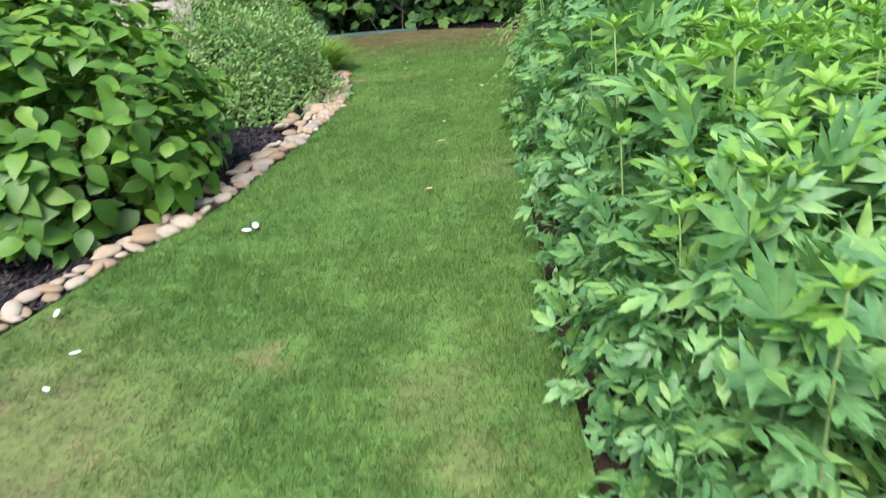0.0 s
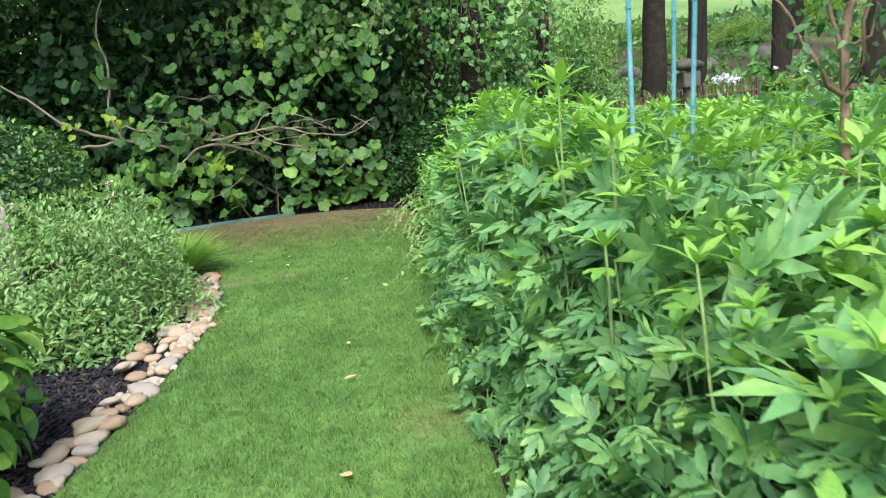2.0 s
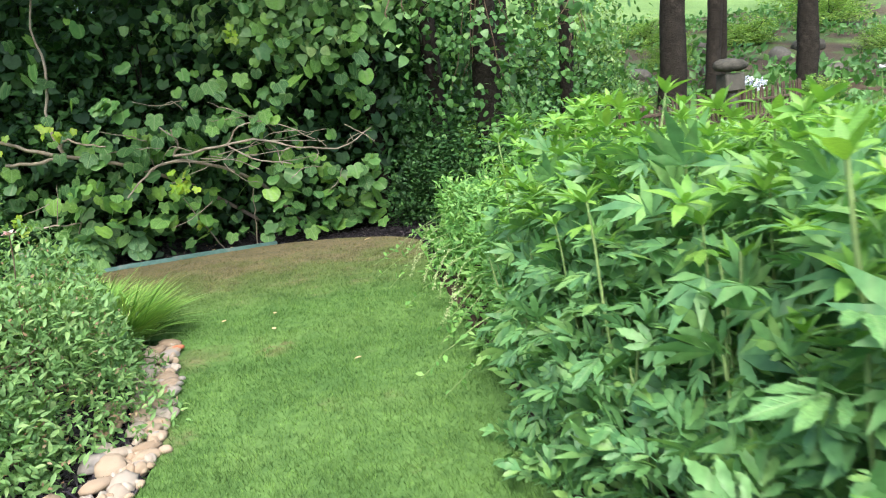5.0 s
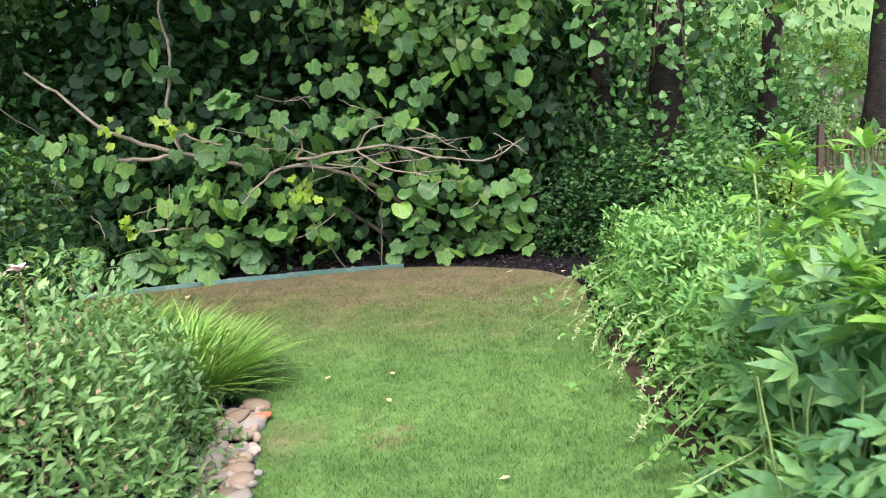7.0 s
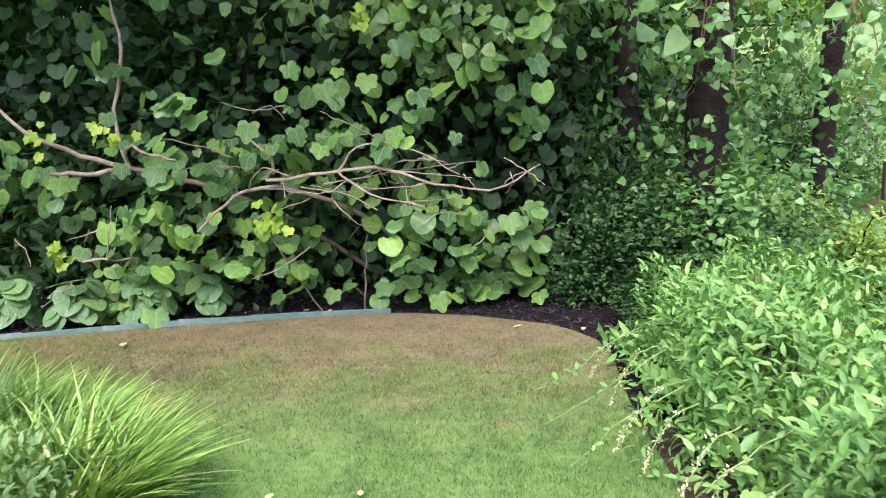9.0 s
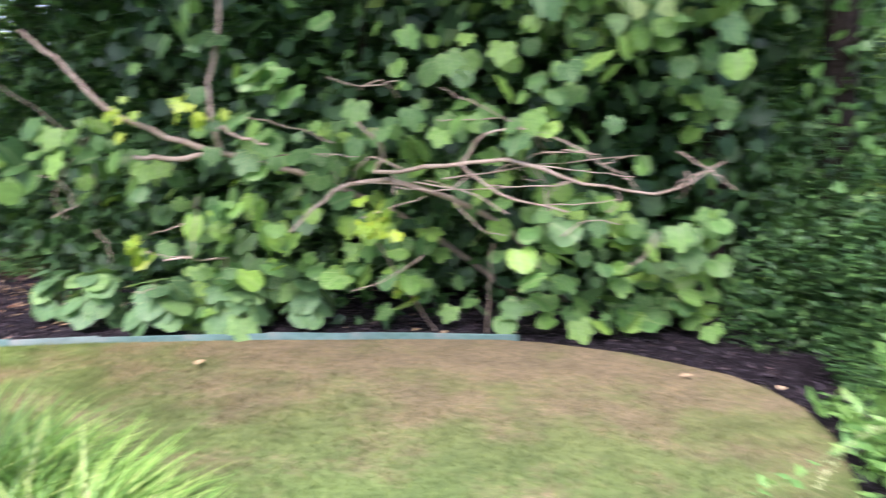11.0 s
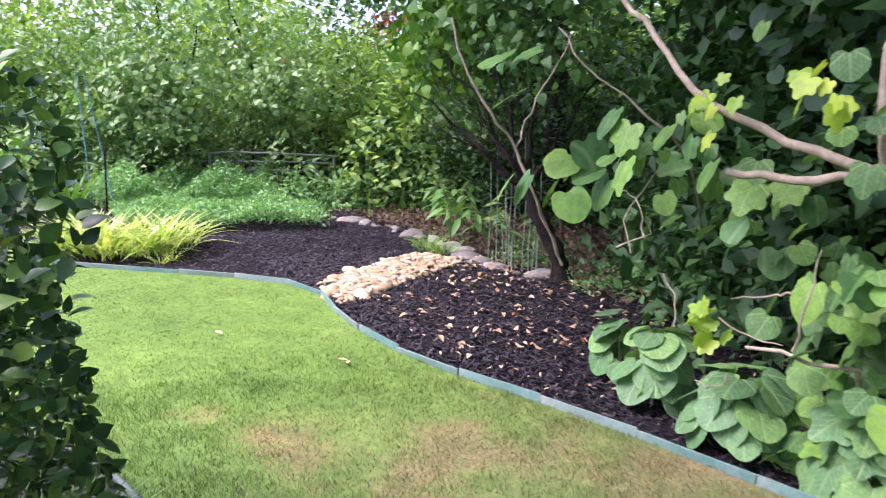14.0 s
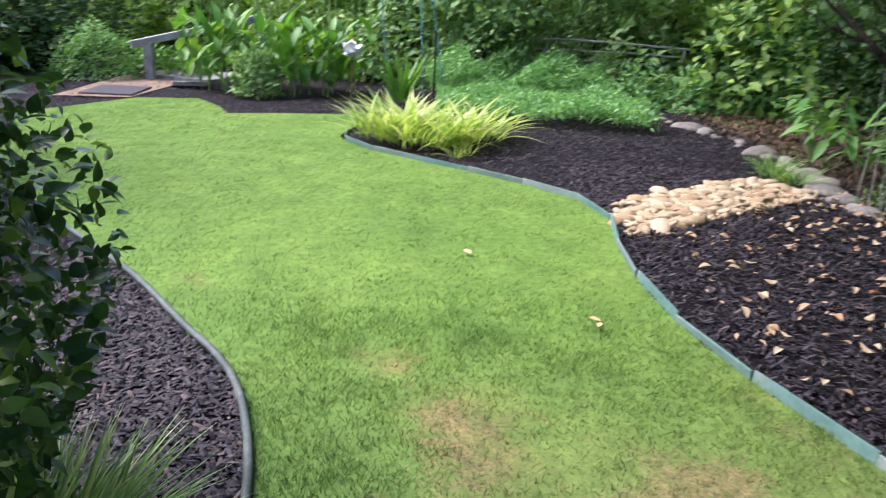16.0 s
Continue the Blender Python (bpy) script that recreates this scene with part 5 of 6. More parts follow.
    part("shaded_foliage", scatter("shaded_foliage", L_ROUND, np.stack([x, y, z], 1) - o, bases(d, -0.8, n, 0.35), 0.17 * rng.uniform(0.6, 1.3, n)), M_FIGSHADE, f)


fig()
for x, y, s, n in ((-4.4, 12.5, 0.24, 20), (-4.02, 12.4, 0.24, 20), (-3.4, 12.38, 0.38, 36), (-2.8, 12.46, 0.38, 34), (-2.3, 12.6, 0.25, 16)):
    low = thing("fig_sucker", "low fig shoot with broad grey-green leaves on the mulch", "shoot", "fig shoots on the mulch", at=(x, y, 0))
    me = leaf_mesh("leaf", L_ROUND if n != 34 else L_FIG, M_FIGPALE)
    part("stem", tube([(0, 0, -0.03), (0.02, -0.03, 0.15), (0, -0.05, 0.3)], 0.012, 0.006, 6), M_FIGBARK, low)
    for k in range(n):
        a, u = random.uniform(0, 360), math.sqrt(random.random())
        r, z = 0.5 * s * u, 0.1 + 0.32 * (1 - 0.8 * u * u) + random.uniform(-0.04, 0.04)
        part("leaf", me, None, low, m=pose(r * math.sin(radians(a)), -r * math.cos(radians(a)), z, 0, 0, 180 + a) @ pose(0, 0, 0, -12 - 48 * u + random.uniform(-22, 18), random.uniform(-20, 20), 0) @ Matrix.Scale(random.uniform(0.17, 0.29), 4))



# heart-leaved vine hung from the trees
def vine(at, radii, n, label, size=0.085, mat=None):
    v = thing("hanging_vine", label, "vine", "vines in the trees", at=at)
    p, d = shell(n, radii, 0.25, 1.0, 0.45, at[0])
    d = d * (1, 1, 0.2) + (0, 0, -0.7)
    part("foliage", scatter("foliage", L_HEART, p, bases(d, 0.0, n), size * rng.uniform(0.6, 1.25, n)), mat or M_VINE, v)
    part("vine_stem", joined("vine_stem", [tube([(rng.normal(0, 0.1), 0, radii[2]), q * 0.6, q], 0.008, 0.003, 5, 0.02) for q in p[:8]]), M_TWIG, v)


vine((-9.0, 14.0, 2.75), (1.1, 0.7, 0.95), 1300, "heart-leaved vine draped over a small tree", 0.11)
vine((-7.2, 13.7, 2.9), (1.2, 0.8, 0.95), 1300, "heart-leaved vine draped over a small tree", 0.1)
vine((-5.2, 13.3, 3.6), (1.3, 0.7, 0.7), 900, "heart-leaved vine draped over the hedge")
vine((0.1, 12.6, 2.95), (1.5, 0.6, 0.8), 1300, "heart-leaved vine draped before the trunks", 0.12, M_IVY)
vine((-15.9, 11.0, 1.95), (0.9, 1.25, 0.95), 1900, "ivy draped in a thick mass over the far hedge", 0.12, M_IVY)
vine((-15.9, 13.5, 2.25), (0.9, 0.9, 0.65), 1200, "ivy overhanging the grey rails", 0.12, M_IVY)
vine((-8.7, 13.3, 2.55), (0.75, 0.5, 0.7), 520, "bright heart-leaved vine hung before the hollow", 0.125, M_CANNA)
vine((-11.2, 15.2, 2.4), (1.3, 0.7, 0.9), 1200, "pale heart-leaved vine hung in the hollow", 0.1, M_IVY)
vine((0.66, 8.62, 2.35), (0.13, 0.13, 0.55), 70, "trailing tip of a vine with pale leaves", 0.08, M_IVY)
vine((2.3, 9.6, 2.6), (0.6, 0.5, 0.6), 260, "pale vine leaves hung over the bed", 0.085)
vine((2.2, 12.4, 2.3), (1.0, 0.4, 1.1), 700, "vine leaves climbing before the trunks", 0.09)
vine((3.55, 12.6, 2.15), (0.75, 0.4, 0.9), 420, "vine leaves climbing before the trunks", 0.085)

# ---- leaning small tree by the far bed ----
t = thing("small_tree", "dark many-stemmed small tree leaning over the mulch", "tree", at=(-7.14, 14.13, 0))
part("trunk", tube([(0, 0, -0.1), (-0.1, -0.12, 0.4), (-0.2, -0.3, 0.75), (-0.27, -0.38, 1.05)], 0.105, 0.07, 10, 0.016), M_BARK, t)
for e in ((-0.86, -1.42, 1.9), (-0.73, -1.1, 2.3), (-0.5, -0.76, 2.4), (-0.2, -0.3, 2.6), (-0.9, -0.9, 1.5), (0.15, 0.19, 2.1), (-1.3, -0.6, 2.0), (-1.1, 0.1, 2.4)):
    mid = (-0.27 + (e[0] + 0.27) * 0.45 + 0.06, -0.38 + (e[1] + 0.38) * 0.45, 1.0 + (e[2] - 1.0) * 0.4)
    part("limb", tube([(-0.26, -0.37, 1.0), mid, e], 0.034, 0.007, 7, 0.03), M_BARK, t)
    for q in range(3):
        w = np.array(mid) + rng.normal(0, 0.1, 3)
        part("twig", tube([mid, w + (np.array(e) - mid) * 0.4, w + (np.array(e) - mid) * 0.8 + rng.normal(0, 0.2, 3)], 0.008, 0.003, 5, 0.02), M_BARK, t)
n = 1500
p, d = shell(n, (1.3, 0.9, 0.9), 0.2, 0.9, 0.6, 3)
part("crown", scatter("crown", L_SMALL, p + np.array((-0.8, 0, 2.3)), bases(d, 0.0, n), 0.085 * rng.uniform(0.6, 1.3, n)), M_WOODS, t)

rods = thing("cane_clump", "clump of thin bare grey-green canes by the small tree", "canes", at=(-7.95, 13.95, 0))
for k in range(11):
    x, y, h = -0.4 + 0.08 * k, rng.uniform(-0.1, 0.15), rng.uniform(0.7, 1.5)
    part("cane", tube([(x, y, -0.03), (x + rng.normal(0, 0.02), y, h * 0.5), (x + rng.normal(0, 0.05), y, h)], 0.007, 0.004, 5, 0.003), M_CANE, rods)

# ---- planting of the far bed ----
for k, (x, y, r, n, ln) in enumerate(((-10.3, 9.6, 0.34, 115, 0.54), (-10.0, 9.95, 0.36, 115, 0.5), (-10.1, 10.3, 0.36, 115, 0.54), (-10.7, 9.85, 0.36, 115, 0.56), (-10.6, 10.6, 0.34, 115, 0.5))):
    strap_clump("golden_grass", "arching yellow-green variegated strap grass on mulch", (x, y, 0), r, n, ln, M_GOLD, blade_leaf(1, 0.07, 6, 0.4, 0.4, 0.75), 0.55, "golden grass clumps")
for x, y in ((-9.55, 10.5), (-9.35, 10.35)):
    strap_clump("young_grass_tuft", "small pale green grass tuft on mulch", (x, y, 0), 0.05, 24, 0.26, M_GOLD, L_STRAP, 1.0, "small tufts on the mulch")
for k, (x, y) in enumerate(((-9.15, 13.5), (-9.5, 13.65), (-8.9, 13.6))):
    strap_clump("grass_tuft", "thin green grass tuft beside the river stones", (x, y, 0), 0.12, 60, 0.3, M_LIRIOPE, L_STRAP, 1.0, "tufts by the river stones")
leafy_drift("groundcover", "low bright green leafy groundcover beyond the mulch", -14.9, -11.7, 10.1, 13.1, 0.16, 0.42, 17000, L_LANCE, 0.075, M_FERN, "groundcover")
leafy_drift("feathery_plants", "taller feathery light green plants behind the groundcover", -15.6, -14.2, 9.9, 13.0, 0.3, 0.95, 9000, L_LANCE, 0.08, M_FERN, "groundcover")
strap_clump("iris_clump", "upright green sword-shaped iris leaves", (-13.5, 9.5, 0), 0.16, 40, 0.85, M_CANNA, L_SWORD, 0.3, "iris leaves in the bed")


def canna(at, leaves, h):
    c = thing("canna", "lush canna with broad upright green leaves", "perennial", "cannas at the back", at=at)
    me = leaf_mesh("leaf", L_CANNA, M_CANNA)
    for k in range(leaves):
        s = random.random()
        part("leaf", me, None, c, m=pose(random.gauss(0, 0.25), random.gauss(0, 0.25), 0.1 + s * h * 0.6, 0, 0, random.uniform(0, 360)) @ pose(0, 0, 0, random.uniform(35, 78), 0, 0) @ Matrix.Scale(random.uniform(0.26, 0.5), 4))
    part("stem", joined("stem", [tube([(x, y, -0.03), (x * 1.2, y * 1.2, h * 0.5), (x * 1.3, y * 1.3, h * 0.95)], 0.014, 0.007, 6, 0.01) for x, y in ((0, 0), (0.2, 0.1), (-0.2, 0.12), (0.05, -0.22))]), M_STEM, c)


for x, y in ((-14.1, 8.2), (-13.9, 7.7), (-14.2, 7.1), (-14.0, 6.6), (-14.3, 6.1), (-14.8, 7.3), (-14.7, 8.5)):
    canna((x, y, 0), 46, 1.5)
bush("low_shrub", "low green and straw-coloured shrub on mulch", "shrub", (-13.3, 7.3, 0), (0.32, 0.36, 0.75), L_LANCE, 0.11, 900, M_SPI, 8, 0.9)
bush("low_shrub", "clipped round green shrub beside the path", "shrub", (-14.8, 4.2, 0), (0.7, 0.7, 0.9), L_SMALL, 0.07, 2200, M_TRAIL, 6, 0.4)
leafy_drift("groundcover", "dark green plants beside the bridge", -16.4, -14.9, 4.6, 5.8, 0.2, 0.5, 1500, L_LANCE, 0.13, M_CANNA, "groundcover")

# white flower on its stalk
fl = thing("white_flower", "single white bloom on a bare dark stalk", "flower", at=(-13.4, 8.75, 0))
part("stalk", tube([(0, 0, -0.03), (0.02, 0.01, 0.4), (0, 0, 0.66)], 0.012, 0.008, 6, 0.004), M_TWIG, fl)
petals = blade_leaf(1, 0.85, 4, 0.55, 0.3, 0.2)
me = leaf_mesh("petal", petals, M_PETAL)
for k in range(12):
    part("petal", me, None, fl, m=pose(0, 0, 0.66, 0, 0, k * 137.5) @ pose(0, 0.015, 0, 22 + 5.5 * k, 14 * (-1) ** k, 0) @ Matrix.Scale(0.16 + 0.01 * k, 4))

# trellis poles
def pole(at, top, r, label, group):
    p = thing("garden_pole", label, "pole", group, at=at)
    part("rod", tube([(0, 0, -0.05), (top[0] / 2, top[1] / 2, top[2] / 2), top], r, r * 0.9, 8), M_POLE, p)
    for k in range(1, 6):
        s = k / 6
        part("ring", tube([(top[0] * s, top[1] * s, top[2] * s - 0.006), (top[0] * s, top[1] * s, top[2] * s + 0.006)], r * 1.25, r * 1.25, 8), M_POLE, p)


for x, y, dx, dy in POLES_NEAR:
    pole((x, y, 0), (dx, dy, 2.6), 0.012, "tall blue-green coated garden stake among the coneflowers", "stakes in the perennial bed")
for x, y, dx, dy in ((-13.9, 9.3, 0.1, -0.25), (-13.9, 9.85, 0.1, -0.15), (-13.9, 10.2, 0.0, -0.4)):
    pole((x, y, 0), (dx, dy, 2.3), 0.010, "tall blue-green garden stake behind the golden grass", "stakes by the far bed")

bs = thing("garden_stake", "short black metal garden stake in the groundcover", "stake", at=(-13.2, 10.02, 0))
part("rod", tube([(0, 0, -0.05), (0, 0, 0.6), (0, 0, 1.1)], 0.014, 0.014, 8), M_MULCH, bs)
part("hook", tube([(0, 0, 1.09), (-0.06, -0.02, 1.13), (-0.12, -0.02, 1.09)], 0.009, 0.006, 6), M_MULCH, bs)
rf = thing("canna_bloom", "small orange-red canna bloom on a green stalk", "flower", at=(-14.2, 6.5, 0))
part("stalk", tube([(0, 0, -0.03), (0.02, 0.01, 0.5), (0, 0, 0.95)], 0.01, 0.006, 6, 0.004), M_STEM, rf)
me = leaf_mesh("petal", petals, M_RED)
for k in range(6):
    part("petal", me, None, rf, m=pose(0, 0, 0.94, 0, 0, k * 137.5) @ pose(0, 0, 0, 35 + 8 * k, 0, 0) @ Matrix.Scale(0.11, 4))

# bridge with a handrail
br = thing("footbridge", "weathered grey wooden footbridge with a sloping handrail", "bridge", at=(-14.9, 5.05, 0))
part("deck", box_mesh(1.3, 1.6, 0.08, 0.008), M_WOOD, br, m=pose(-0.7, 0.55, 0.02, 0, 0, -20))
for p0, p1, w in (((0.0, 0.0, -0.02), (0.0, 0.0, 0.62), 0.15), ((-1.0, 1.7, -0.02), (-1.0, 1.7, 1.1), 0.1)):
    part("post", box_mesh(w, w, p1[2] - p0[2], 0.006), M_WOOD, br, m=pose(p0[0], p0[1], (p0[2] + p1[2]) / 2))
a = Vector((0.15, -0.25, 0.57))
b = Vector((-1.0, 1.7, 1.1))
part("handrail", box_mesh(0.15, (b - a).length, 0.12, 0.01), M_WOOD, br, m=look((a + b) / 2, b) @ pose(0, 0, 0, 90, 0, 0))
path = mesh_of("stepping_path", [(-12.5, 5.7, -0.004), (-12.3, 4.7, -0.004), (-15.4, 4.4, -0.004), (-15.2, 5.7, -0.004)], [(0, 3, 2, 1)])
tagged(part("stepping_path", path, M_SAND), "sandy beige path leading to the footbridge", "path", kind="structure")

tagged(part("path_mat", box_mesh(1.0, 0.75, 0.03, 0.008), M_CHIP, m=pose(-13.1, 5.25, 0.008, 0, 0, 6)), "dark rubber mat lying on the sandy path", "mat")
tagged(part("step_slab", box_mesh(0.5, 0.55, 0.08, 0.012), M_GREY_ROCK, m=pose(-14.25, 5.95, 0.02, 0, -8, 20)), "pale grey stone slab before the footbridge", "slab")

# grey rails beyond the groundcover
for pts, r in (([(-15.9, 11.7, 0.98), (-15.7, 12.8, 1.02), (-15.4, 14.5, 0.97)], 0.022), ([(-15.9, 11.8, 0.82), (-15.7, 13.0, 0.85), (-15.4, 14.3, 0.83)], 0.02), ([(-15.9, 12.2, 0.66), (-15.7, 13.0, 0.68), (-15.5, 14.2, 0.65)], 0.018), ([(-15.85, 12.0, -0.08), (-15.85, 12.0, 0.5), (-15.85, 12.0, 1.0)], 0.03), ([(-15.42, 14.4, -0.08), (-15.42, 14.4, 0.5), (-15.42, 14.4, 0.98)], 0.03)):
    o = pts[0]
    lg = thing("old_rail", "bare grey weathered rail beyond the undergrowth", "rail", "grey rails beyond the bed", at=o)
    part("wood", tube(np.array(pts) - np.array(o), r, r * 0.8, 8, 0.006), M_WOOD, lg)
for pts in ([(-9.2, 14.6, 0.05), (-10.2, 14.9, 0.12), (-11.2, 14.8, 0.3)], [(-8.6, 14.9, 0.05), (-9.4, 14.8, 0.25), (-10.4, 15.2, 0.35)], [(-8.9, 15.4, 0.05), (-8.9, 15.3, 0.6), (-9.1, 15.2, 0.75)]):
    lg = thing("fallen_branch", "thin brown branch lying on the woodland edge", "branch", "brown branches by the woods", at=pts[0])
    part("wood", tube(np.array(pts) - np.array(pts[0]), 0.02, 0.012, 6, 0.01), M_TWIG, lg)
def sapling(at, h, leaves):
    s = thing("sapling", "slim sapling with long drooping light green leaves", "shrub", "saplings at the woodland edge", at=at)
    me = leaf_mesh("leaf", L_LANCE, M_TRAIL)
    for k in range(4):
        a = k * 1.6 + rng.uniform(0, 0.6)
        tip = np.array([math.cos(a) * 0.3, math.sin(a) * 0.3, h * rng.uniform(0.7, 1.1)])
        part("stem", tube([(0, 0, -0.03), tip * (0.3, 0.3, 0.6), tip], 0.008, 0.004, 5, 0.006), M_TWIG, s)
        for i in range(leaves):
            u = 0.45 + 0.6 * i / leaves
            p = Vector(tip * (u, u, min(u, 1.0)))
            part("leaf", me, None, s, m=Matrix.Translation(p) @ pose(0, 0, 0, 0, 0, random.uniform(0, 360)) @ pose(0, 0, 0, random.uniform(-45, 20), random.uniform(-20, 20), 0) @ Matrix.Scale(random.uniform(0.17, 0.32), 4))


for x, y, h in ((-9.9, 14.25, 0.85), (-9.3, 14.45, 0.75), (-10.5, 14.6, 0.8), (-8.6, 14.5, 0.55), (-11.4, 14.9, 0.9)):
    sapling((x, y, -0.03), h, 8)
for x, y, h, r in ((-14.9, 13.5, 0.8, 0.6), (-15.1, 12.3, 0.75, 0.35), (-14.6, 14.3, 0.7, 0.5)):
    bush("fern_shrub", "light green feathery shrub before the grey rails", "shrub", (x, y, -0.05), (r, r, h), L_LANCE, 0.12, 700, M_FERN, 6, 0.3, 0.25, 0.6, "shrubs before the rails")
for x, y, h in ((-7.9, 14.5, 0.3), (-6.3, 14.6, 0.35), (-8.2, 14.2, 0.25), (-6.6, 14.2, 0.3)):
    bush("weed_clump", "low green weeds at the edge of the woods", "weeds", (x, y, -0.03), (0.4, 0.3, h), L_SMALL, 0.06, 260, M_VINE, 5, 0.2, 0.25, 0.5, "weeds at the woodland edge")
n = 9000
x, y = rng.uniform(-14.5, -4.4, n), rng.uniform(14.0, 18.5, n)
f = bases(np.tile([0.0, 0, 0], (n, 1)), 0.0, n)
tagged(part("leaf_litter", scatter("leaf_litter", L_SMALL, np.stack([x, y, np.full(n, -0.035) + rng.uniform(0, 0.03, n)], 1), f, 0.09 * rng.uniform(0.5, 1.3, n)), M_LITTER), "brown old leaf litter under the woodland trees", "leaf litter", kind="stuff")

# garden of the neighbours seen between the trunks
fp = thing("low_picket_fence", "low dark brown stick fence in the woods", "fence", at=(4.0, 12.9, 0.12))
me = box_mesh(0.03, 0.02, 0.75, 0.004, "picket")
me.materials.append(M_FENCE)
for k in range(46):
    part("picket", me, None, fp, m=pose(k * 0.09, k * 0.035, 0.6 + 0.002 * k + random.uniform(-0.03, 0.03), random.uniform(-4, 4), random.uniform(-5, 5), 0))
for z in (0.6, 0.85):
    part("rail", box_mesh(4.2, 0.03, 0.04, 0.005), M_FENCE, fp, m=pose(2.05, 0.78, z, 0, 0, math.degrees(math.atan2(0.035, 0.09))))
for k in (0, 15, 30, 45):
    part("post", box_mesh(0.06, 0.06, 1.3, 0.006), M_FENCE, fp, m=pose(k * 0.09, k * 0.035 + 0.03, 0.44))
ln = thing("stone_lantern", "grey stone garden lantern with a wide cap", "lantern", at=(6.1, 13.35, 0.03))
part("base", stone_mesh(3, 0.7), M_DARKROCK, ln, m=turned((0, 0, 0.12), 0, (0.5, 0.5, 0.5)))
part("pillar", tube([(0, 0, 0.1), (0, 0, 0.6), (0, 0, 1.15)], 0.12, 0.10, 10), M_DARKROCK, ln)
part("light_box", box_mesh(0.3, 0.3, 0.26, 0.02), M_DARKROCK, ln, m=pose(0, 0, 1.27))
part("cap", stone_mesh(8, 0.42), M_DARKROCK, ln, m=turned((0, 0, 1.52), 30, (0.56, 0.48, 0.5)))
for x, y, z, mat, s in ((3.45, 5.95, 1.47, M_PINK, 0.05), (3.6, 5.75, 1.35, M_PINK, 0.06), (5.1, 9.3, 1.35, M_PETAL, 0.05), (5.4, 9.2, 1.28, M_PETAL, 0.045)):
    r = thing("rose", "pale pink open rose on a thin stem" if mat == M_PINK else "small white bloom on a thin stem", "flower", "blooms at the back of the bed", at=(x, y, 0))
    part("stem", tube([(0, 0, -0.03), (0.03, 0, z * 0.5), (0, 0, z)], 0.006, 0.004, 5, 0.004), M_STEM, r)
    me = leaf_mesh("petal", petals, mat)
    for k in range(9):
        part("petal", me, None, r, m=pose(0, 0, z, 0, 0, k * 137.5) @ pose(0, 0, 0, 15 + 7 * k, 0, 0) @ Matrix.Scale(s, 4))
for k, (x, y, w) in enumerate(((9.3, 19.2, 0.8), (10.2, 20.6, 1.1), (12.6, 21.5, 0.9), (8.3, 21.0, 0.7), (14.2, 22.5, 1.0), (11.4, 23.5, 0.9), (6.9, 17.0, 0.6), (12.2, 18.9, 0.8))):
    tagged(part("boulder", stone_mesh(60 + k, 0.6), M_DARKROCK, m=turned((x, y, float(ground_z(x, y)) + 0.05), 40 * k, (w * 0.9, w * 0.7, w * 1.0), 10, -8)), "grey boulder on the wooded bank", "rock", "boulders on the bank")
for x, y in ((8.9, 17.0), (9.15, 17.3), (9.05, 17.6), (8.75, 17.4)):
    b = thing("bank_hydrangea", "small hydrangea with a pale blue bloom on the bank", "shrub", "hydrangeas on the bank", at=(x, y, float(ground_z(x, y)) - 0.02))
    p, d = shell(160, (0.3, 0.3, 0.42), 0.1, 0, 0.5)
    part("foliage", scatter("foliage", L_OVATE, p, bases(d, 0.2, 160), rng.uniform(0.07, 0.12, 160)), M_HYD, b)
    p, d = shell(60, (0.09, 0.09, 0.08), 0.05, 1.0, 0.1)
    part("flower_head", scatter("flower_head", L_ROUND, p + np.array((0, -0.12, 0.42)), bases(d, 0.0, 60), np.full(60, 0.05)), M_BLUEBLOOM, b, "pale blue mophead bloom")
n = 9000
x, y = rng.uniform(3.5, 20, n), rng.uniform(14.2, 30, n)
keep = patchy(x, y, 1.6, 12) > 0.42
x, y = x[keep], y[keep]
n = len(x)
a = rng.uniform(0, 6.28, n)
tagged(part("bank_undergrowth", scatter("bank_undergrowth", L_SPRIG, np.stack([x, y, ground_z(x, y) + 0.28 * rng.random(n)], 1), bases(np.stack([np.cos(a), np.sin(a), 0 * a], 1), 0.7, n), rng.uniform(0.12, 0.3, n)), M_VINE), "patches of low light green undergrowth on the bank", "undergrowth", kind="stuff")
# old pickets behind the spirea
pk = thing("picket_panel", "short weathered pale grey picket panel behind the spirea", "fence", at=(-3.14, 7.4, 0))
for k in range(7):
    bm = bmesh.new()
    bmesh.ops.create_cube(bm, size=1, matrix=Matrix.Translation((0, 0, 0.5)) @ Matrix.Diagonal((0.105, 0.022, 1, 1)))
    for v in bm.verts:
        v.co.z *= 1.24
        if v.co.z > 1:
            v.co.x *= 0.7
    part("picket", bm, M_PICKET, pk, m=pose(k * 0.12, 0.01 * k, random.uniform(-0.06, 0.03), 0, random.uniform(-7, 7), 0))
for z in (0.35, 1.0):
    part("rail", box_mesh(0.9, 0.03, 0.07, 0.004), M_PICKET, pk, m=pose(0.36, 0.055, z, 0, 0, 5.8))
# slender tree in the bed
st = thing("slender_tree", "slim pale-barked young tree among the coneflowers", "tree", at=(1.95, 3.95, 0))
part("trunk", tube([(0, 0, -0.05), (0.02, 0.02, 0.9), (0.0, 0.05, 1.3), (0.12, 0.1, 2.0), (0.15, 0.1, 2.6)], 0.02, 0.012, 9, 0.012), M_TWIG, st)
for e in ((-0.25, 0.1, 1.75), (0.35, 0.2, 1.9), (0.2, -0.1, 2.3), (-0.1, 0.15, 2.4)):
    part("limb", tube([(0.02, 0.05, 1.3), (e[0] * 0.6, e[1] * 0.6, 1.3 + (e[2] - 1.3) * 0.5), e], 0.009, 0.004, 6, 0.014), M_TWIG, st)
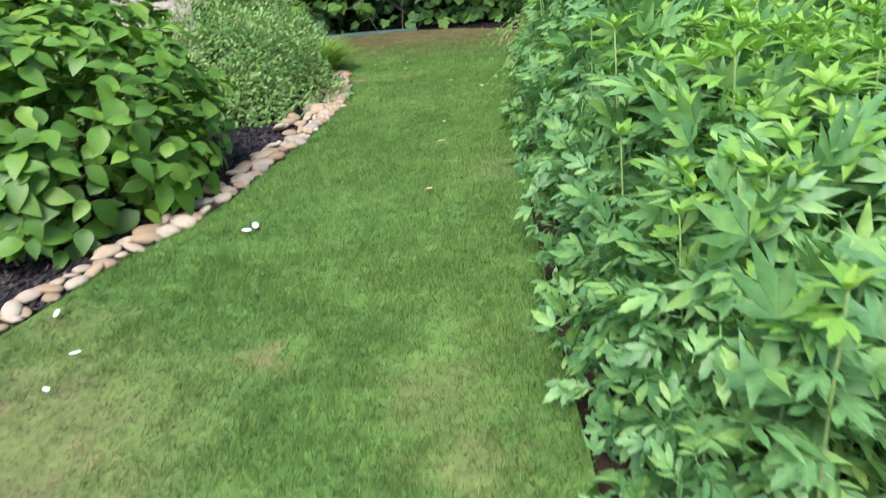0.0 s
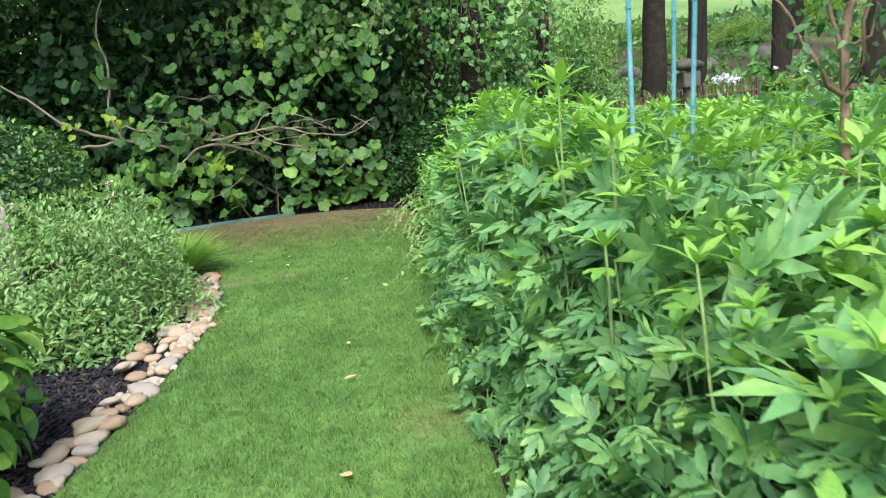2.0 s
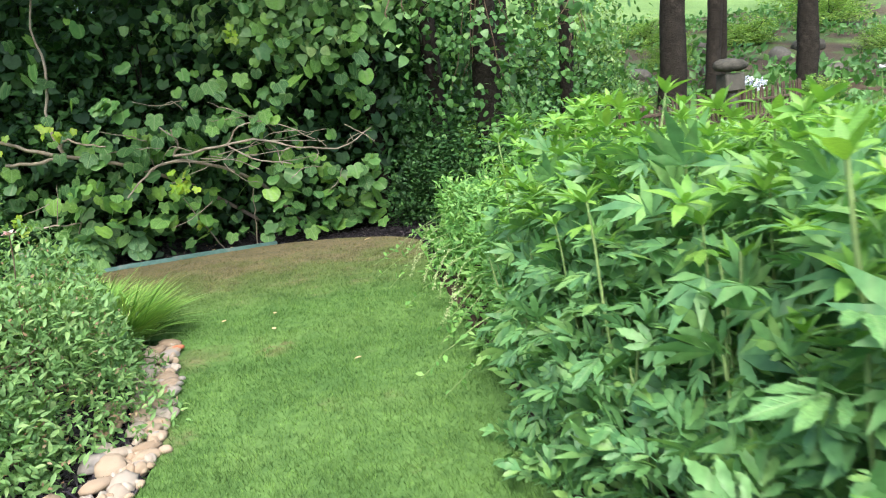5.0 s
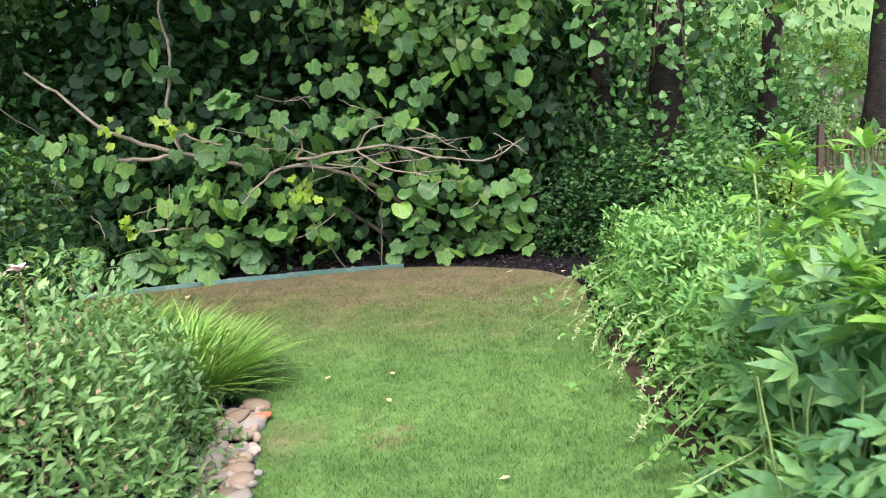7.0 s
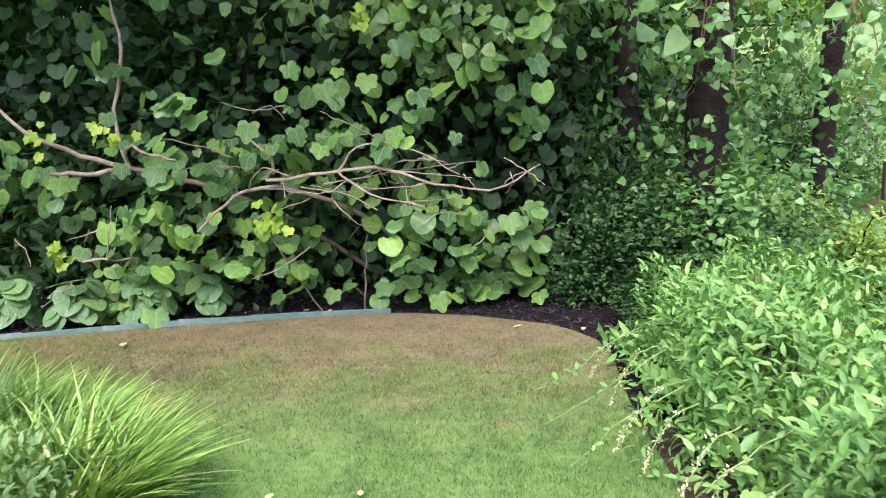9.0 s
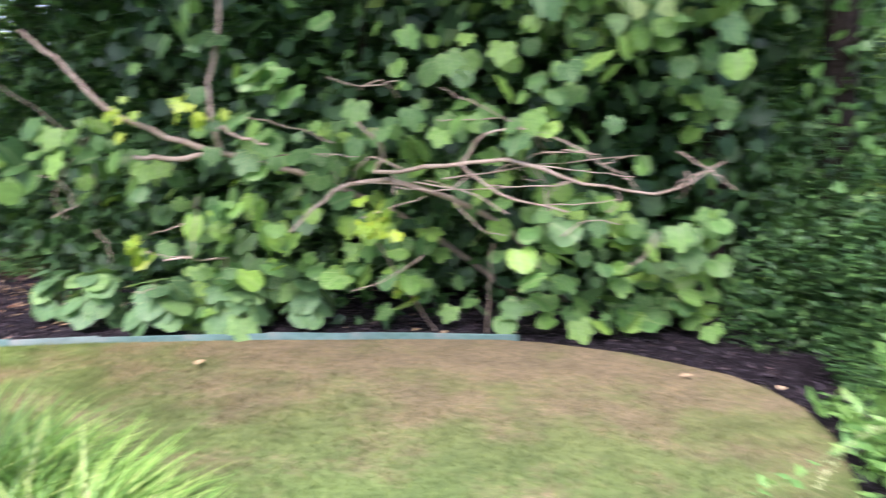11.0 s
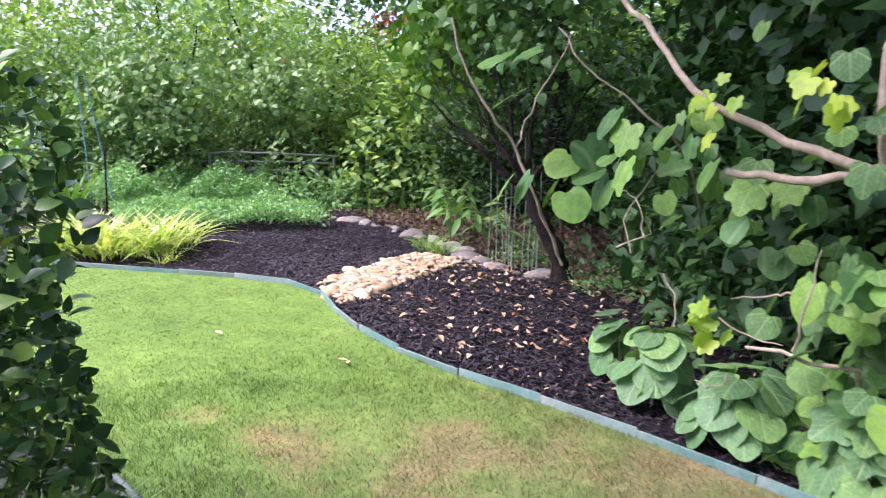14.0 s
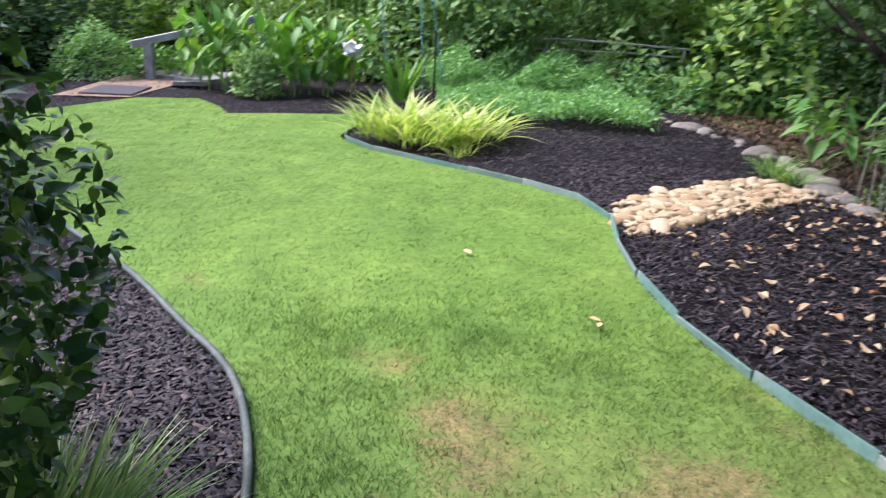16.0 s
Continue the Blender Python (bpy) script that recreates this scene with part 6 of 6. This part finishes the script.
n = 650
p, d = shell(n, (0.5, 0.45, 0.75), 0.2, 1.0, 0.7, 1)
part("crown", scatter("crown", L_SMALL, p * (0.7, 0.7, 1.0) + np.array((0.05, 0.1, 1.95)), bases(d, 0.0, n), 0.05 * rng.uniform(0.6, 1.3, n)), M_WOODS, st)
# seed heads in the vine
sd = thing("seed_cluster", "cluster of red-brown winged seeds in the vine", "seeds", at=(-9.2, 12.9, 2.75))
SEED = leaf_mesh("seed", L_LANCE, M_RED)
random.seed(31)
for k in range(80):
    part("seed", SEED, None, sd, m=pose(random.gauss(0, 0.22), random.gauss(0, 0.08), random.gauss(0, 0.08), 0, 0, random.uniform(0, 360)) @ pose(0, 0, 0, random.uniform(-110, -50), 0, random.uniform(-20, 20)) @ Matrix.Scale(0.065, 4))
part("stem", tube([(0, 0, 0.5), (0.03, 0, 0.2), (0, 0, -0.05)], 0.006, 0.003, 5, 0.01), M_TWIG, sd)

# ---- edging boards, stones, litter ----
def edging(name, line, label, height, thick, step, material, lift):
    e = thing(name, label, "edging", kind="structure")
    P = resample(smooth_line(line, 2), step)
    for p, q in zip(P[:-1], P[1:]):
        d = q - p
        part("board", box_mesh(np.linalg.norm(d) * 1.0, thick, height, 0.003), material, e, m=pose(*(p + q) / 2, lift + random.uniform(-0.006, 0.006), random.uniform(-9, 9), random.uniform(-1, 1), math.degrees(math.atan2(d[1], d[0])) + random.uniform(-1.0, 1.0)))


edging("lawn_edging_far", EDGE_FAR[1:], "weathered blue-green plastic edging boards along the lawn", 0.12, 0.014, 0.62, M_EDGING, -0.012)
isl = thing("lawn_edging_island", "dark grey-green thin rounded edging round the island bed", "edging", kind="structure")
LINE = resample(smooth_line(EDGE_LEFT, 2), 0.09)
for k in range(0, len(LINE) - 1, 14):
    Q = LINE[k:k + 15]
    if len(Q) > 1:
        part("edging_strip", tube(np.column_stack([Q, np.full(len(Q), 0.022)]), 0.016, 0.016, 8), M_PIPE, isl)
        low = [tuple(q) + (z,) for z in (-0.05, 0.025) for q in Q]
        part("edging_skirt", mesh_of("edging_skirt", low, [(i, i + 1, len(Q) + i + 1, len(Q) + i) for i in range(len(Q) - 1)]), M_PIPE, isl)

STONES = [stone_mesh(k, 0.5 + 0.05 * (k % 3)) for k in range(7)]
border = thing("stone_border", "border of rounded tan and grey river stones along the lawn", "stone border", kind="structure")
P = resample(smooth_line(BORDER, 2), 0.085)
random.seed(21)
for k, (p, q) in enumerate(zip(P[:-1], P[1:])):
    if p[1] < 0.5:
        break
    d = (q - p) / np.linalg.norm(q - p)
    inward = np.array([d[1], -d[0]])
    width = 0.13 + 0.08 * min(1, max(0, (p[1] - 3.2) / 1.5))
    for row in range(3):
        if row and (random.random() < (0.2 * row + 0.08 if p[1] > 6.3 else 0.45) or (row == 2 and p[1] < 6.0)):
            continue
        off = 0.01 + (row + random.uniform(-0.35, 0.45)) * width * 0.55
        s = random.uniform(0.06, 0.105) if random.random() < 0.6 else random.uniform(0.105, 0.155)
        s *= 0.8 if p[1] < 3.6 else 1.0
        c = p + inward * (max(off, 0.0) + 0.035) + d * random.uniform(-0.05, 0.05)
        part("stone", STONES[random.randrange(7)], M_STONE, border, m=turned((c[0], c[1], 0.005 + 0.1 * s + 0.01 * row), random.uniform(0, 360), (s * random.uniform(1.05, 1.5), s * random.uniform(0.85, 1.1), s * random.uniform(0.7, 1.0)), random.uniform(-16, 16), random.uniform(-16, 16)))

src = STONES[2]
pebble = (np.array([v.co for v in src.vertices]), np.array([q.vertices for q in src.polygons]))
n = 900
k = rng.integers(0, len(P) - 1, n)
d = (P[k + 1] - P[k]) / np.linalg.norm(P[k + 1] - P[k], axis=1, keepdims=True)
off = rng.uniform(0.0, 0.15, n)
c = P[k] + np.stack([d[:, 1], -d[:, 0]], 1) * off[:, None] + rng.normal(0, 0.02, (n, 2))
keep = P[k][:, 1] > 5.6
tagged(part("small_pebbles", scatter("small_pebbles", pebble, np.stack([c[:, 0], c[:, 1], np.full(n, 0.012)], 1)[keep], bases(np.tile([0.0, 0, 0], (n, 1)), 0.0, n, 0.9)[keep], rng.uniform(0.035, 0.075, n)[keep]), M_STONE, border), kind="stuff")

PALE = [stone_mesh(20 + k, 0.66) for k in range(5)]
bedst = thing("river_stone_wash", "wedge of pale tan river stones crossing the black mulch", "stones", kind="structure")
for k in range(296):
    u, v = random.random(), random.random()
    a = np.array((-6.95, 11.56)) * (1 - u) + np.array((-7.8, 11.64)) * u
    b = np.array((-8.5, 13.6)) * (1 - u) + np.array((-9.15, 13.35)) * u
    c = a * (1 - v) + b * v
    c = c + np.array((random.gauss(0, 0.05), random.gauss(0, 0.05)))
    s = random.uniform(0.06, 0.1) if random.random() < 0.75 else random.uniform(0.1, 0.15)
    part("stone", PALE[random.randrange(5)], M_PALE_STONE, bedst, m=turned((c[0], c[1], random.uniform(0.0, 0.025)), random.uniform(0, 360), (s * random.uniform(1.1, 1.6), s, s * random.uniform(0.6, 0.9)), random.uniform(-22, 22), random.uniform(-22, 22)))
n = 1000
u, v = rng.random((n, 1)), rng.random((n, 1))
c = (np.array((-6.9, 11.56)) * (1 - u) + np.array((-7.85, 11.64)) * u) * (1 - v) + (np.array((-8.45, 13.62)) * (1 - u) + np.array((-9.2, 13.35)) * u) * v
shape = (np.array([q.co for q in PALE[1].vertices]), np.array([q.vertices for q in PALE[1].polygons]))
tagged(part("gravel", scatter("gravel", shape, np.column_stack([c, np.full(n, 0.0)]), bases(np.tile([0.0, 0, 0], (n, 1)), 0.0, n, 0.9), rng.uniform(0.03, 0.07, n)), M_PALE_STONE, bedst), kind="stuff")
ROCKS = [stone_mesh(40 + k, 0.65) for k in range(4)]
for k, (x, y) in enumerate(resample(smooth_line([(-13.4, 13.5), (-11.9, 13.98), (-10.4, 14.08), (-9.4, 13.98), (-8.9, 13.88), (-7.8, 13.9), (-7.2, 14.05)], 1), 0.19)):
    me = ROCKS[k % 4]
    s = random.uniform(0.08, 0.15) if random.random() < 0.5 else random.uniform(0.16, 0.32)
    if random.random() < 0.12:
        continue
    tagged(part("rock", me, M_GREY_ROCK, m=turned((x + random.uniform(-0.06, 0.06), y + random.uniform(-0.14, 0.14), -0.01), random.uniform(0, 360), (s * 1.4, s, s * 0.9), random.uniform(-12, 12), random.uniform(-12, 12))), "grey field stone edging the mulch bed", "rock", "rocks edging the bed")

DRY = [leaf_mesh("fallen_leaf", blade_leaf(1, 0.55, 4, 0.45, w, b), M_DRY) for w, b in ((0.5, 0.35), (-0.4, -0.3), (0.9, 0.1))]
FLAT = leaf_mesh("fallen_leaf", blade_leaf(1, 0.6, 4, 0.45, 0.12, 0.06), M_PALE_LEAF)
for k in range(290):
    v = random.random()
    x = -4.4 - 4.2 * v + random.gauss(0, 0.3)
    y = random.uniform(11.75, 14.1) if x > -7 else random.uniform(12.6, 14.0)
    if inside(lawn_poly, np.array([x]), np.array([y]))[0]:
        continue
    tagged(part("fallen_leaf", DRY[k % 3], None, m=pose(x, y, 0.035, random.uniform(-15, 15), random.uniform(-20, 20), random.uniform(0, 360)) @ Matrix.Scale(random.uniform(0.04, 0.085), 4)), "dry tan and orange leaf lying on the mulch", "leaf", "fallen leaves on the mulch")
n = 420
x, y = rng.uniform(-8.4, -1.0, n), rng.uniform(11.7, 14.0, n)
keep = ~inside(lawn_poly, x, y) & (rng.random(n) < np.where(x < -4, 0.95, 0.4))
x, y = x[keep], y[keep]
n = len(x)
tagged(part("leaf_scraps", scatter("leaf_scraps", blade_leaf(1, 0.5, 3, 0.45, 0.3, 0.2), np.stack([x, y, np.full(n, 0.022)], 1), bases(np.tile([0.0, 0, 0], (n, 1)), 0.0, n, 0.9) @ np.eye(3), rng.uniform(0.02, 0.045, n)), M_DRY), "small dry leaf scraps scattered on the mulch", "leaf litter", kind="stuff")
for x, y, s in ((0.47, 11.83, 0.08), (-2.68, 11.64, 0.1), (-5.39, 11.0, 0.065), (-5.33, 11.05, 0.05), (-6.35, 10.4, 0.08), (-0.51, 9.04, 0.05), (-0.51, 8.66, 0.05), (-0.91, 9.03, 0.06), (0.08, 7.7, 0.05), (0.02, 5.31, 0.08), (0.04, 4.25, 0.07), (0.95, 11.7, 0.07), (-1.2, 12.6, 0.07), (-1.4, 12.62, 0.07), (-0.7, 12.6, 0.06), (0.05, 5.9, 0.05), (-3.3, 9.3, 0.09)):
    tagged(part("fallen_leaf", FLAT, None, m=pose(x, y, 0.034, random.uniform(-6, 6), random.uniform(-6, 6), random.uniform(0, 360)) @ Matrix.Scale(s, 4)), "dry tan leaf lying on the lawn", "leaf", "fallen leaves on the lawn")
for x, y, s in ((-0.95, 3.75, 0.05), (-0.92, 3.81, 0.06), (-1.55, 2.88, 0.05), (-1.28, 2.53, 0.055), (-1.26, 2.28, 0.03)):
    tagged(part("paper_scrap", stone_mesh(x * 9, 0.3), M_PAPER, m=turned((x, y, 0.035), random.uniform(0, 360), (s * 1.1, s * 0.6, s * 0.5), 14, 12)), "small crumpled white paper scrap on the lawn", "litter", "scraps on the lawn")
tagged(part("terracotta_shard", stone_mesh(77, 0.6), M_TERRACOTTA, m=turned((-1.17, 8.53, 0.03), 30, (0.11, 0.07, 0.07))), "orange-red terracotta shard among the border stones", "shard")
pk = thing("pink_bloom", "pink bloom on a reddish stem above the spirea", "flower", at=(-1.62, 7.35, 0))
part("stem", tube([(-0.1, 0.1, -0.03), (-0.03, 0.05, 0.6), (0.05, -0.06, 1.1)], 0.006, 0.003, 5, 0.004), M_TWIG, pk)
me = leaf_mesh("petal", petals, M_PINK)
for k in range(7):
    part("petal", me, None, pk, m=pose(0.05, -0.06, 1.1, 0, 0, k * 137.5) @ pose(0, 0, 0, 18 + 7 * k, 0, 0) @ Matrix.Scale(0.04, 4))
